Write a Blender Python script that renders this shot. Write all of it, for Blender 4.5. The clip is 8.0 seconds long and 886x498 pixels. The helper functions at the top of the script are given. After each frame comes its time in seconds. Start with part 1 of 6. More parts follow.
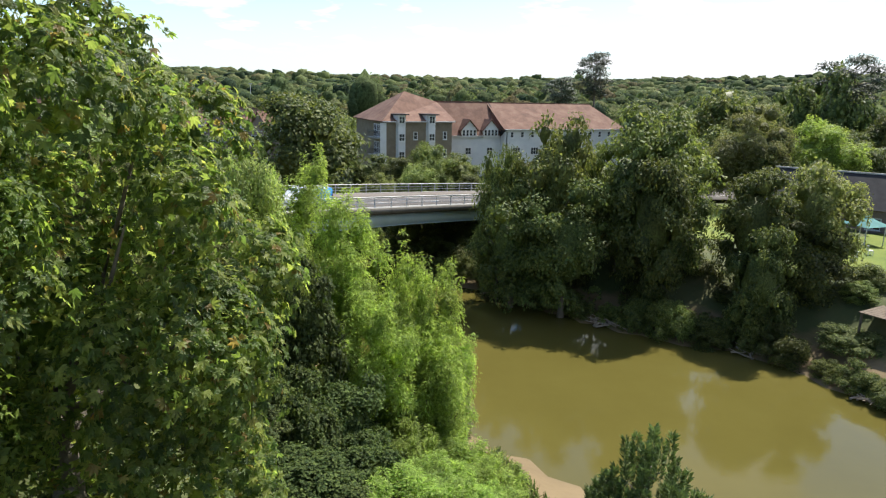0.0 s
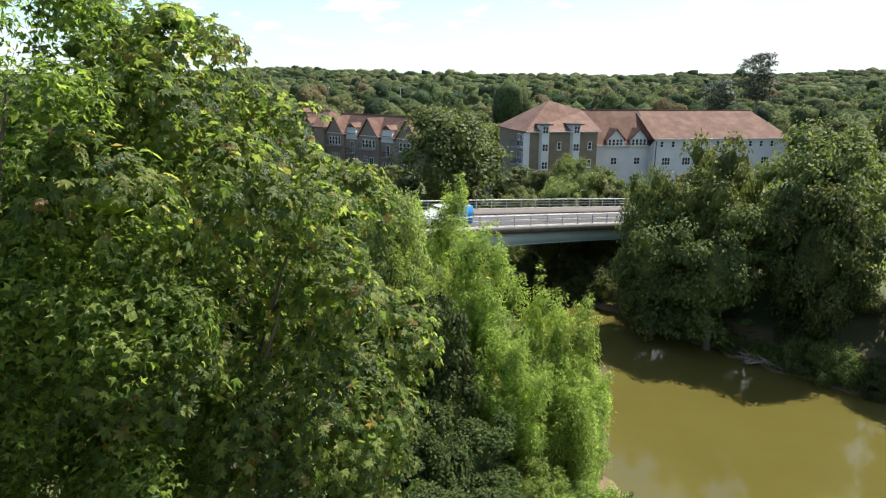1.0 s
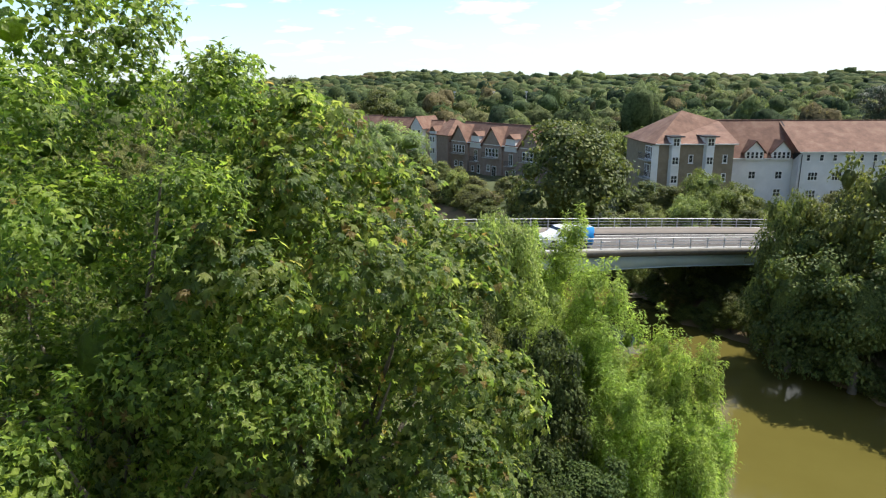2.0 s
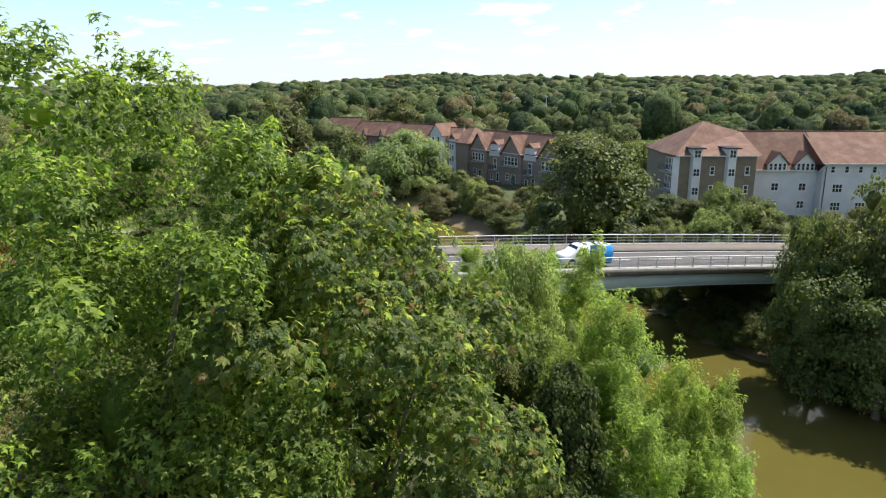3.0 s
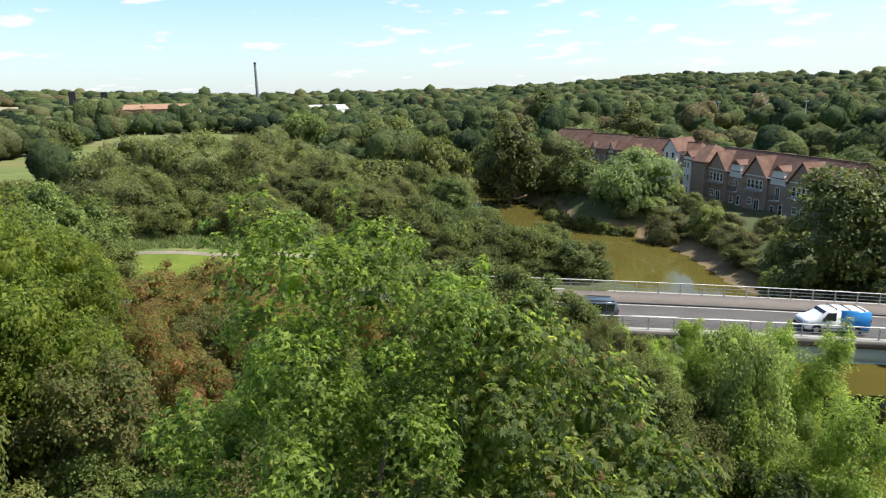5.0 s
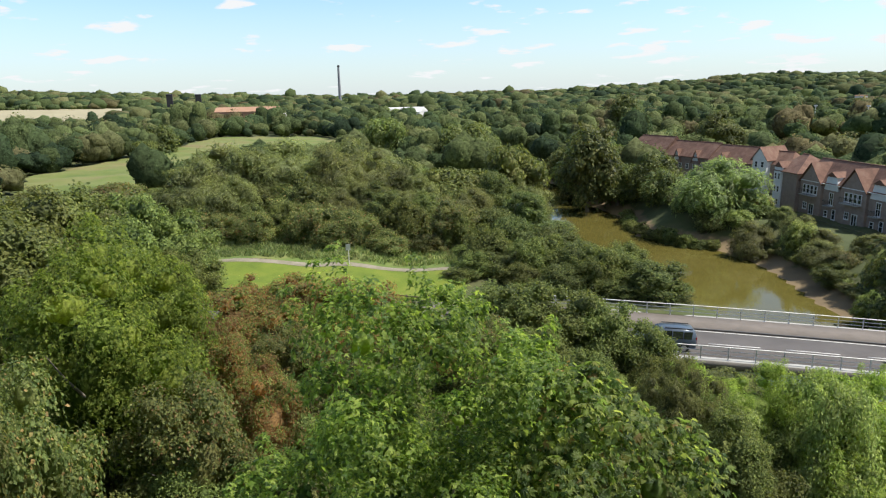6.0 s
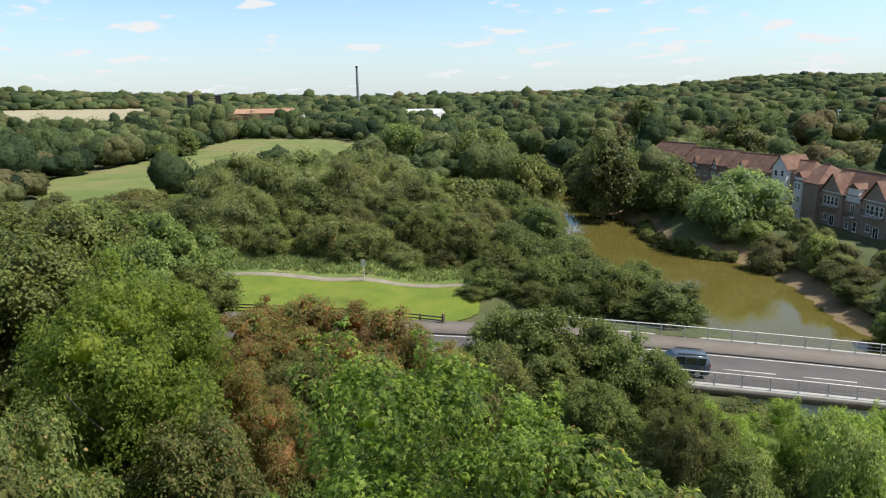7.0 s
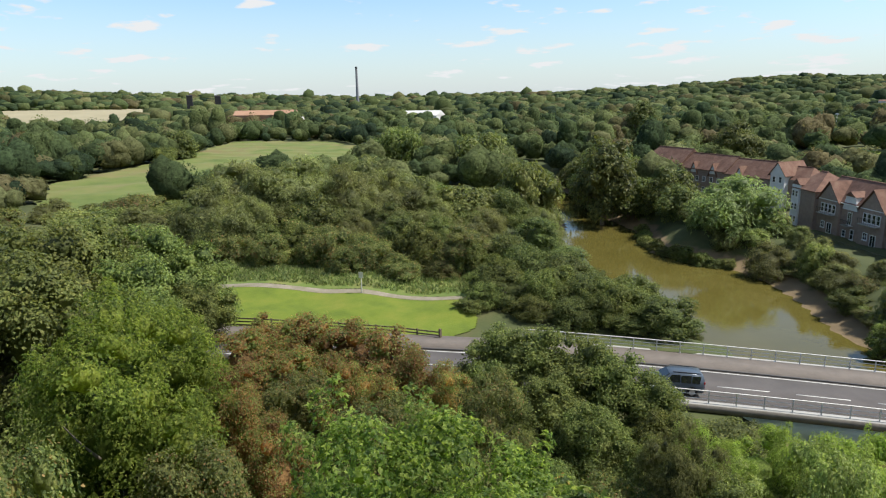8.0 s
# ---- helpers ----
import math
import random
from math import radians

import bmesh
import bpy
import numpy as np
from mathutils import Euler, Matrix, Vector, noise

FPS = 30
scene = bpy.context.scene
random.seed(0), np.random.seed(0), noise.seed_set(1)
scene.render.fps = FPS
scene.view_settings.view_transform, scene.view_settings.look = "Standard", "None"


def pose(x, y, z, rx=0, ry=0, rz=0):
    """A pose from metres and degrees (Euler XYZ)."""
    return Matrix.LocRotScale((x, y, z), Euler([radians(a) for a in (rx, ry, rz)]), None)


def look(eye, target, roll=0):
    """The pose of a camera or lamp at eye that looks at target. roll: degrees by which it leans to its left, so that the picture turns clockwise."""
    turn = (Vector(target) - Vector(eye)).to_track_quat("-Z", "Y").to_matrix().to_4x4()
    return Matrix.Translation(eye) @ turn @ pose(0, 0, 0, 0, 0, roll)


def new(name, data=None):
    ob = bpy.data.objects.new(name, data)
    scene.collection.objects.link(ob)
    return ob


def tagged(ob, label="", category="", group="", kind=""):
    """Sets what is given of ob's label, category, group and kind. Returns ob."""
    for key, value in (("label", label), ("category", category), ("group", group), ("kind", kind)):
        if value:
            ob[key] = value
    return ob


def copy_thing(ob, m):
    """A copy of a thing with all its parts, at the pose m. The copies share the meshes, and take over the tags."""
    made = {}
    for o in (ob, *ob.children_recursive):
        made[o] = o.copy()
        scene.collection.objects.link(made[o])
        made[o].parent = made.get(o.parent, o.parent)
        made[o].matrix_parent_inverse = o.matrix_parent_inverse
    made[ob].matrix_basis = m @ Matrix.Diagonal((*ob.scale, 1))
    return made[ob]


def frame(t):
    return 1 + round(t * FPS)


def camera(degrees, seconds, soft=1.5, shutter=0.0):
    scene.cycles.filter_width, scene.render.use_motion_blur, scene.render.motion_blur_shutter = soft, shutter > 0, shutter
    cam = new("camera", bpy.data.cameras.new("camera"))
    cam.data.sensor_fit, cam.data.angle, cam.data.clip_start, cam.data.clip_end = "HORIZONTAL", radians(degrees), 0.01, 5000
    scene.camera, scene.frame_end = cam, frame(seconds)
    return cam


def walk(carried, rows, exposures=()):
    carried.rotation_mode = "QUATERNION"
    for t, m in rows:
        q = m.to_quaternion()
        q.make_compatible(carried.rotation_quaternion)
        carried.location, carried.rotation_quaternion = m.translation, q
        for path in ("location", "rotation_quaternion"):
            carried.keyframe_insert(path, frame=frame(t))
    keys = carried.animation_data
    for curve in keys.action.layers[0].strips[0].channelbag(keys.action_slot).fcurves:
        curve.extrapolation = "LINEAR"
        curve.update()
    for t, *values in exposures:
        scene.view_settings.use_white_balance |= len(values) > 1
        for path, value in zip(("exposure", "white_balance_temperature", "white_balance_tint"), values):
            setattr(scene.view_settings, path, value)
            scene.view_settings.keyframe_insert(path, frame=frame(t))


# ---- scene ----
FOV = 69.05
PATH = [  # seconds, eye x, y, z, yaw to the left, pitch, roll
    (0.0, 0.000, -0.000, 20.100, 0.00, -13.75, 1.20),
    (0.5, 0.033, 0.138, 20.998, 2.49, -13.83, 0.94),
    (1.0, 0.056, 0.314, 22.020, 12.73, -14.07, 0.34),
    (1.5, 0.149, 0.443, 22.888, 22.53, -14.06, -0.16),
    (1.7, 0.164, 0.497, 23.177, 23.55, -14.02, -0.19),
    (2.8, 0.244, 0.790, 24.766, 23.95, -13.82, -0.34),
    (3.0, 0.233, 0.803, 25.056, 25.49, -13.78, -0.34),
    (3.5, 0.314, 0.919, 25.918, 27.06, -13.77, -0.53),
    (4.0, 0.347, 1.052, 26.863, 27.49, -13.80, -0.63),
    (4.3, 0.349, 1.157, 27.460, 30.23, -13.72, -0.90),
    (4.4, 0.350, 1.192, 27.658, 32.99, -13.69, -0.99),
    (4.5, 0.350, 1.227, 27.857, 36.38, -13.67, -1.08),
    (4.7, 0.424, 1.320, 28.224, 42.84, -13.60, -1.25),
    (5.8, 0.489, 1.579, 29.929, 49.10, -13.37, -1.19),
    (6.0, 0.517, 1.611, 30.290, 52.52, -13.31, -1.30),
    (6.5, 0.560, 1.734, 31.189, 54.06, -13.30, -1.25),
    (7.0, 0.575, 1.928, 32.145, 54.04, -13.31, -1.17),
    (7.5, 0.653, 2.030, 32.885, 54.03, -13.31, -1.13),
    (8.0, 0.691, 2.154, 33.600, 53.99, -13.32, -1.07),
]


def gaze(x, y, z, yaw, pitch, roll):
    a, p = radians(yaw), radians(pitch)
    ahead = Vector((-math.sin(a) * math.cos(p), math.cos(a) * math.cos(p), math.sin(p)))
    eye = Vector((x, y, z))
    return look(eye, eye + ahead, roll)


# the picture darkens a little as the sky fills more of it
EXPOSURES = [(0.0, 1.28), (1.5, 1.32), (3.0, 1.26), (4.5, 1.16), (6.0, 1.02), (8.0, 0.9)]

cam = camera(FOV, 8.0, soft=1.2)
walk(cam, [(row[0], gaze(*row[1:])) for row in PATH], EXPOSURES)

# ---- light ----
SUN_AZ, SUN_EL = 39.0, 55.0  # degrees clockwise from +y, and above the horizon

world = bpy.data.worlds.new("sky")
scene.world = world
world.use_nodes = True
wn, wl = world.node_tree.nodes, world.node_tree.links
wn.clear()
w_out = wn.new("ShaderNodeOutputWorld")
w_bg = wn.new("ShaderNodeBackground")
w_sky = wn.new("ShaderNodeTexSky")
w_sky.sky_type = "NISHITA"
w_sky.sun_disc = False
w_sky.sun_elevation = radians(SUN_EL)
w_sky.sun_rotation = radians(SUN_AZ)
w_sky.altitude, w_sky.air_density, w_sky.dust_density, w_sky.ozone_density = 30, 1.0, 0.35, 2.0
w_bg.inputs["Strength"].default_value = 0.096
# broken fair-weather cloud: noise on a flat layer high over the ground
w_co = wn.new("ShaderNodeTexCoord")
w_sep = wn.new("ShaderNodeSeparateXYZ")
w_up = wn.new("ShaderNodeMath"); w_up.operation = "MAXIMUM"; w_up.inputs[1].default_value = 0.0
w_add = wn.new("ShaderNodeMath"); w_add.operation = "ADD"; w_add.inputs[1].default_value = 0.15
w_div = wn.new("ShaderNodeVectorMath"); w_div.operation = "DIVIDE"
w_comb = wn.new("ShaderNodeCombineXYZ")
w_noise = wn.new("ShaderNodeTexNoise")
w_noise.inputs["Scale"].default_value = 2.7
w_noise.inputs["Detail"].default_value = 5
w_noise.inputs["Roughness"].default_value = 0.52
w_ramp = wn.new("ShaderNodeValToRGB")
w_ramp.color_ramp.elements[0].position, w_ramp.color_ramp.elements[1].position = 0.525, 0.585
w_mix = wn.new("ShaderNodeMix"); w_mix.data_type = "RGBA"
w_mix.inputs[7].default_value = (4.7, 4.8, 4.9, 1)
wl.new(w_co.outputs["Generated"], w_sep.inputs[0])
wl.new(w_sep.outputs["Z"], w_up.inputs[0]); wl.new(w_up.outputs[0], w_add.inputs[0])
for axis in "XYZ":
    wl.new(w_add.outputs[0], w_comb.inputs[axis])
wl.new(w_co.outputs["Generated"], w_div.inputs[0]); wl.new(w_comb.outputs[0], w_div.inputs[1])
wl.new(w_div.outputs[0], w_noise.inputs["Vector"])
w_side = wn.new("ShaderNodeMath"); w_side.operation = "MULTIPLY_ADD"; w_side.inputs[1].default_value = 0.075
wl.new(w_sep.outputs["X"], w_side.inputs[0]); wl.new(w_noise.outputs["Fac"], w_side.inputs[2])
wl.new(w_side.outputs[0], w_ramp.inputs[0])
wl.new(w_ramp.outputs["Color"], w_mix.inputs[0])
w_low = wn.new("ShaderNodeMapRange")
w_low.inputs[1].default_value, w_low.inputs[2].default_value, w_low.inputs[3].default_value, w_low.inputs[4].default_value = 0.0, 0.15, 0.8, 0.0
w_haze = wn.new("ShaderNodeMix"); w_haze.data_type = "RGBA"
w_haze.inputs[7].default_value = (3.45, 3.85, 4.2, 1)
wl.new(w_up.outputs[0], w_low.inputs[0]); wl.new(w_low.outputs[0], w_haze.inputs[0])
w_tint = wn.new("ShaderNodeMix"); w_tint.data_type = "RGBA"; w_tint.blend_type = "MULTIPLY"; w_tint.inputs[0].default_value = 1.0
w_tint.inputs[7].default_value = (0.84, 0.94, 1.0, 1)
wl.new(w_sky.outputs[0], w_tint.inputs[6]); wl.new(w_tint.outputs[2], w_haze.inputs[6])
wl.new(w_haze.outputs[2], w_mix.inputs[6])
wl.new(w_mix.outputs[2], w_bg.inputs["Color"])
wl.new(w_bg.outputs[0], w_out.inputs[0])

sun = new("sun", bpy.data.lights.new("sun", "SUN"))
sun.data.energy, sun.data.angle, sun.data.color = 4.1, radians(0.53), (1.0, 0.95, 0.86)
_a, _e = radians(SUN_AZ), radians(SUN_EL)
SUN_DIR = Vector((math.sin(_a) * math.cos(_e), math.cos(_a) * math.cos(_e), math.sin(_e)))
sun.matrix_world = look(SUN_DIR * 200, (0, 0, 0))


# ---- materials ----
def material(name, color, rough=0.8, metal=0.0, spec=0.5):
    m = bpy.data.materials.new(name)
    m.use_nodes = True
    b = m.node_tree.nodes["Principled BSDF"]
    b.inputs["Base Color"].default_value = (*color, 1)
    b.inputs["Roughness"].default_value = rough
    b.inputs["Metallic"].default_value = metal
    b.inputs["Specular IOR Level"].default_value = spec
    return m


def varied(name, stops, scale, rough=0.85, bump=0.0, bump_scale=None, detail=6, metal=0.0, spec=0.4, piece=0.0):
    """Colour from noise in object space, with a finer noise for relief; piece: how far single pieces differ."""
    m = material(name, stops[0], rough, metal, spec)
    n, l = m.node_tree.nodes, m.node_tree.links
    b = n["Principled BSDF"]
    co = n.new("ShaderNodeTexCoord")
    tex = n.new("ShaderNodeTexNoise")
    tex.inputs["Scale"].default_value = scale
    tex.inputs["Detail"].default_value = detail
    tex.inputs["Roughness"].default_value = 0.65
    l.new(co.outputs["Object"], tex.inputs["Vector"])
    ramp = n.new("ShaderNodeValToRGB")
    els = ramp.color_ramp.elements
    while len(els) < len(stops):
        els.new(0.5)
    for i, c in enumerate(stops):
        els[i].position = 0.3 + 0.4 * i / max(1, len(stops) - 1)
        els[i].color = (*c, 1)
    l.new(tex.outputs["Fac"], ramp.inputs[0])
    last = ramp.outputs["Color"]
    if piece:
        info = n.new("ShaderNodeObjectInfo")
        hsv = n.new("ShaderNodeHueSaturation")
        mr = n.new("ShaderNodeMapRange")
        mr.inputs[3].default_value, mr.inputs[4].default_value = 1 - piece, 1 + piece
        l.new(info.outputs["Random"], mr.inputs[0])
        l.new(mr.outputs[0], hsv.inputs["Value"])
        l.new(last, hsv.inputs["Color"])
        last = hsv.outputs[0]
    l.new(last, b.inputs["Base Color"])
    if bump:
        fine = n.new("ShaderNodeTexNoise")
        fine.inputs["Scale"].default_value = bump_scale or scale * 8
        fine.inputs["Detail"].default_value = 5
        l.new(co.outputs["Object"], fine.inputs["Vector"])
        bp = n.new("ShaderNodeBump")
        bp.inputs["Strength"].default_value = bump
        bp.inputs["Distance"].default_value = 0.05
        l.new(fine.outputs["Fac"], bp.inputs["Height"])
        l.new(bp.outputs[0], b.inputs["Normal"])
    return m


def leaf_material(name, dark, mid, light, odd=None, odd_share=0.0, through_light=0.55, rough=0.5, patch=0.35, tree_vary=0.12, strong=0.32, fine=5.0, gap_shade=0.45, relief=0.7, gloss=0.35):
    """Leaves: each its own shade, whole boughs lighter or darker, dark gaps between leaves painted as fine noise, light
    shining through the blade.
    """
    m = bpy.data.materials.new(name)
    m.use_nodes = True
    n, l = m.node_tree.nodes, m.node_tree.links
    b = n["Principled BSDF"]
    b.inputs["Roughness"].default_value = rough
    b.inputs["Specular IOR Level"].default_value = gloss
    geo = n.new("ShaderNodeNewGeometry")
    ramp = n.new("ShaderNodeValToRGB")
    els = ramp.color_ramp.elements
    els.new(0.5)
    for e, p, c in zip(els, (0.0, 0.5, 1.0), (dark, mid, light)):
        e.position, e.color = p, (c[0] * 1.03, c[1], c[2], 1)
    if odd:
        els[2].position = 1.0 - odd_share
        e = els.new(min(1.0, 1.0 - odd_share + 0.02))
        e.color = (*odd, 1)
    l.new(geo.outputs["Random Per Island"], ramp.inputs[0])
    co = n.new("ShaderNodeTexCoord")
    tex = n.new("ShaderNodeTexNoise")
    tex.inputs["Scale"].default_value = patch
    tex.inputs["Detail"].default_value = 3
    l.new(co.outputs["Object"], tex.inputs["Vector"])
    mr = n.new("ShaderNodeMapRange")
    mr.inputs[1].default_value, mr.inputs[2].default_value = 0.3, 0.7
    mr.inputs[3].default_value, mr.inputs[4].default_value = 1 - strong, 1 + strong
    l.new(tex.outputs["Fac"], mr.inputs[0])
    info = n.new("ShaderNodeObjectInfo")
    mr2 = n.new("ShaderNodeMapRange")
    mr2.inputs[3].default_value, mr2.inputs[4].default_value = 1 - 2 * tree_vary, 1 + 2 * tree_vary
    l.new(info.outputs["Random"], mr2.inputs[0])
    mul = n.new("ShaderNodeMath"); mul.operation = "MULTIPLY"
    l.new(mr.outputs[0], mul.inputs[0]); l.new(mr2.outputs[0], mul.inputs[1])
    mr3 = n.new("ShaderNodeMapRange")
    mr3.inputs[3].default_value, mr3.inputs[4].default_value = 0.5 - 0.15 * tree_vary, 0.5 + 0.15 * tree_vary
    l.new(info.outputs["Random"], mr3.inputs[0])
    hsv = n.new("ShaderNodeHueSaturation")
    l.new(mr3.outputs[0], hsv.inputs["Hue"])
    l.new(mul.outputs[0], hsv.inputs["Value"])
    l.new(ramp.outputs["Color"], hsv.inputs["Color"])
    # fine dark-light noise: shade in the gaps between leaves, painted into the colour
    gap_noise = n.new("ShaderNodeTexNoise")
    gap_noise.inputs["Scale"].default_value = fine
    gap_noise.inputs["Detail"].default_value = 4
    gap_noise.inputs["Roughness"].default_value = 0.7
    l.new(co.outputs["Object"], gap_noise.inputs["Vector"])
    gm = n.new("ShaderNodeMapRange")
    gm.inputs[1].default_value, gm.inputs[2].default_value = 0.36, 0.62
    gm.inputs[3].default_value, gm.inputs[4].default_value = 1 - gap_shade, 1 + 0.6 * gap_shade
    l.new(gap_noise.outputs["Fac"], gm.inputs[0])
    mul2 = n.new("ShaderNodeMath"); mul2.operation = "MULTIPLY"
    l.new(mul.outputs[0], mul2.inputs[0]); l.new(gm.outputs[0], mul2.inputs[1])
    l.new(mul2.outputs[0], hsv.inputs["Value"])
    bp = n.new("ShaderNodeBump")
    bp.inputs["Strength"].default_value, bp.inputs["Distance"].default_value = relief, 0.9 / fine
    l.new(gap_noise.outputs["Fac"], bp.inputs["Height"])
    l.new(bp.outputs[0], b.inputs["Normal"])
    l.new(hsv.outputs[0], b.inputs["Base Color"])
    tr = n.new("ShaderNodeBsdfTranslucent")
    warm = n.new("ShaderNodeMix"); warm.data_type = "RGBA"; warm.blend_type = "MULTIPLY"
    warm.inputs[0].default_value = 1.0
    warm.inputs[7].default_value = (1.6, 1.6, 1.15, 1)
    l.new(hsv.outputs[0], warm.inputs[6])
    l.new(warm.outputs[2], tr.inputs["Color"])
    mix = n.new("ShaderNodeMixShader")
    mix.inputs[0].default_value = through_light
    l.new(b.outputs[0], mix.inputs[1]); l.new(tr.outputs[0], mix.inputs[2])
    l.new(mix.outputs[0], n["Material Output"].inputs["Surface"])
    return m


def woods_material():
    """Woodland leaves: every tree has its own tone, from blue-green and dark to pale and brownish; the blue paints in
    distance haze.
    """
    m = leaf_material("woodland_leaf", (0.75, 0.75, 0.75), (1, 1, 1), (1.25, 1.25, 1.25), patch=0.02, tree_vary=0.0, strong=0.22, through_light=0.45, fine=0.9, gap_shade=0.45, relief=1.0, gloss=0.08, rough=0.8)
    n, l = m.node_tree.nodes, m.node_tree.links
    at = n.new("ShaderNodeAttribute"); at.attribute_name = "tone"
    ramp = n.new("ShaderNodeValToRGB")
    els = ramp.color_ramp.elements
    tones = [(0.036, 0.06, 0.034), (0.06, 0.094, 0.044), (0.088, 0.124, 0.052), (0.124, 0.158, 0.063), (0.158, 0.182, 0.08), (0.145, 0.13, 0.068)]
    while len(els) < len(tones):
        els.new(0.5)
    for i, c in enumerate(tones):
        els[i].position, els[i].color = i / (len(tones) - 1), (*c, 1)
    l.new(at.outputs["Fac"], ramp.inputs[0])
    hsv = next(q for q in n if q.type == "HUE_SAT")
    leafwise = hsv.inputs["Color"].links[0].from_socket
    mix = n.new("ShaderNodeMix"); mix.data_type = "RGBA"; mix.blend_type = "MULTIPLY"; mix.inputs[0].default_value = 1.0
    l.new(ramp.outputs[0], mix.inputs[6]); l.new(leafwise, mix.inputs[7])
    l.new(mix.outputs[2], hsv.inputs["Color"])
    return m


LEAF = {
    "chestnut": leaf_material("chestnut_leaf", (0.05, 0.092, 0.022), (0.128, 0.188, 0.043), (0.262, 0.305, 0.077), (0.25, 0.18, 0.06), 0.05, rough=0.36, gloss=0.45, tree_vary=0.0, through_light=0.64, gap_shade=0.3),
    "maple": leaf_material("maple_leaf", (0.053, 0.105, 0.016), (0.13, 0.206, 0.032), (0.288, 0.368, 0.074), rough=0.34, through_light=0.58, gloss=0.38, tree_vary=0.0, gap_shade=0.3),
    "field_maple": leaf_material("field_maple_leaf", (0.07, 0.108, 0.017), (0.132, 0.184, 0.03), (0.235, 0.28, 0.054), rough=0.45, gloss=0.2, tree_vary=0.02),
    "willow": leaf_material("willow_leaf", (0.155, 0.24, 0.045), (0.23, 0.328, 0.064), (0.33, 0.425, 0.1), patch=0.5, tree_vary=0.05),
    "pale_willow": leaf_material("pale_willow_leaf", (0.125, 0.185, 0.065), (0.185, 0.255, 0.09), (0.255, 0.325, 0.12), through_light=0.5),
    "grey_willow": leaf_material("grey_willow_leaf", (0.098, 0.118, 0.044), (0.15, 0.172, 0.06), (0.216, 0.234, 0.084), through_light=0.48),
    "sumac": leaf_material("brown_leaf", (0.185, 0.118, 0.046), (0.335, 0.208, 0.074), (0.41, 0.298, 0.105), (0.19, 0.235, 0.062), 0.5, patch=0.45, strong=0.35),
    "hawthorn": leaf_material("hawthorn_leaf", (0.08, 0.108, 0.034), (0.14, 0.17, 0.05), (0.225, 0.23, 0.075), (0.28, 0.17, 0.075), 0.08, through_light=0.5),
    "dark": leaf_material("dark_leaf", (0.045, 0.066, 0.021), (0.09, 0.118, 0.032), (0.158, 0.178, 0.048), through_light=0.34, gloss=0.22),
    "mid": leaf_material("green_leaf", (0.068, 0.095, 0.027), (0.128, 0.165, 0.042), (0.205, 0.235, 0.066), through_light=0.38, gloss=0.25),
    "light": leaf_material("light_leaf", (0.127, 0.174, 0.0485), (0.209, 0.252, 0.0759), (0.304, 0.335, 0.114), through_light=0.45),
    # leaf colour darkened to stand in for the shade under the chestnut
    "alder": leaf_material("shade_painted_leaf", (0.034, 0.062, 0.018), (0.066, 0.1, 0.028), (0.11, 0.15, 0.04), through_light=0.3, gloss=0.2),
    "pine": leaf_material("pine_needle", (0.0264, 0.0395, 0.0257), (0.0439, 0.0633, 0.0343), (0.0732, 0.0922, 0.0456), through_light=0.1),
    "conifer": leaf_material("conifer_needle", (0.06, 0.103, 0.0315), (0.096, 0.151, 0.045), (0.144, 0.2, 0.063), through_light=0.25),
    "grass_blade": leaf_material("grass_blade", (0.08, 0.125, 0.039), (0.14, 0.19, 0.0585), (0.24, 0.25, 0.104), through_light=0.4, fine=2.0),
    "woods": woods_material(),
}
BARK = varied("bark", [(0.09, 0.075, 0.06), (0.16, 0.14, 0.11)], 3.0, 0.95, 0.6, 18)
GRASS = varied("grass", [(0.066, 0.1, 0.006), (0.1, 0.138, 0.009), (0.135, 0.156, 0.016)], 0.3, 0.9, 0.7, 5)
MEADOW = varied("meadow_grass", [(0.068, 0.1, 0.018), (0.1, 0.128, 0.027), (0.132, 0.136, 0.042), (0.15, 0.118, 0.052)], 0.05, 0.95, 0.5, 2)
STUBBLE = varied("stubble", [(0.223, 0.198, 0.118), (0.279, 0.25, 0.161)], 0.02, 0.95, 0.2, 0.5)
ROUGH = varied("rough_grass", [(0.06, 0.10, 0.018), (0.10, 0.14, 0.028), (0.16, 0.16, 0.05)], 0.22, 0.95, 0.6, 3)
PATH_GRAVEL = varied("gravel_path", [(0.13, 0.12, 0.075), (0.19, 0.168, 0.12), (0.24, 0.212, 0.165)], 0.6, 0.95, 0.3, 12)
ASPHALT = varied("asphalt", [(0.064, 0.0576, 0.055), (0.0928, 0.0835, 0.0788)], 0.4, 0.9, 0.2, 30)
FOOTWAY = varied("footway_paving", [(0.108, 0.0928, 0.0796), (0.147, 0.125, 0.108)], 0.8, 0.9, 0.15, 25)
CONCRETE = varied("pale_concrete", [(0.268, 0.262, 0.243), (0.352, 0.346, 0.32)], 0.7, 0.85, 0.2, 15)
GIRDER = varied("blue_grey_girder_paint", [(0.3, 0.38, 0.385), (0.38, 0.46, 0.455)], 0.4, 0.5, 0.05, 6)
FASCIA = varied("stained_concrete_fascia", [(0.085, 0.078, 0.068), (0.15, 0.138, 0.12)], 0.9, 0.9, 0.3, 12)
DARKSTEEL = varied("dark_steel", [(0.041, 0.041, 0.0451), (0.0738, 0.0697, 0.0656)], 0.6, 0.7, 0.1)
GALV = varied("galvanised_rail", [(0.45, 0.45, 0.43), (0.58, 0.57, 0.55)], 1.5, 0.5, 0.05, metal=0.15)
LINEPAINT = varied("road_marking", [(0.396, 0.396, 0.371), (0.512, 0.512, 0.486)], 1.2, 0.7)


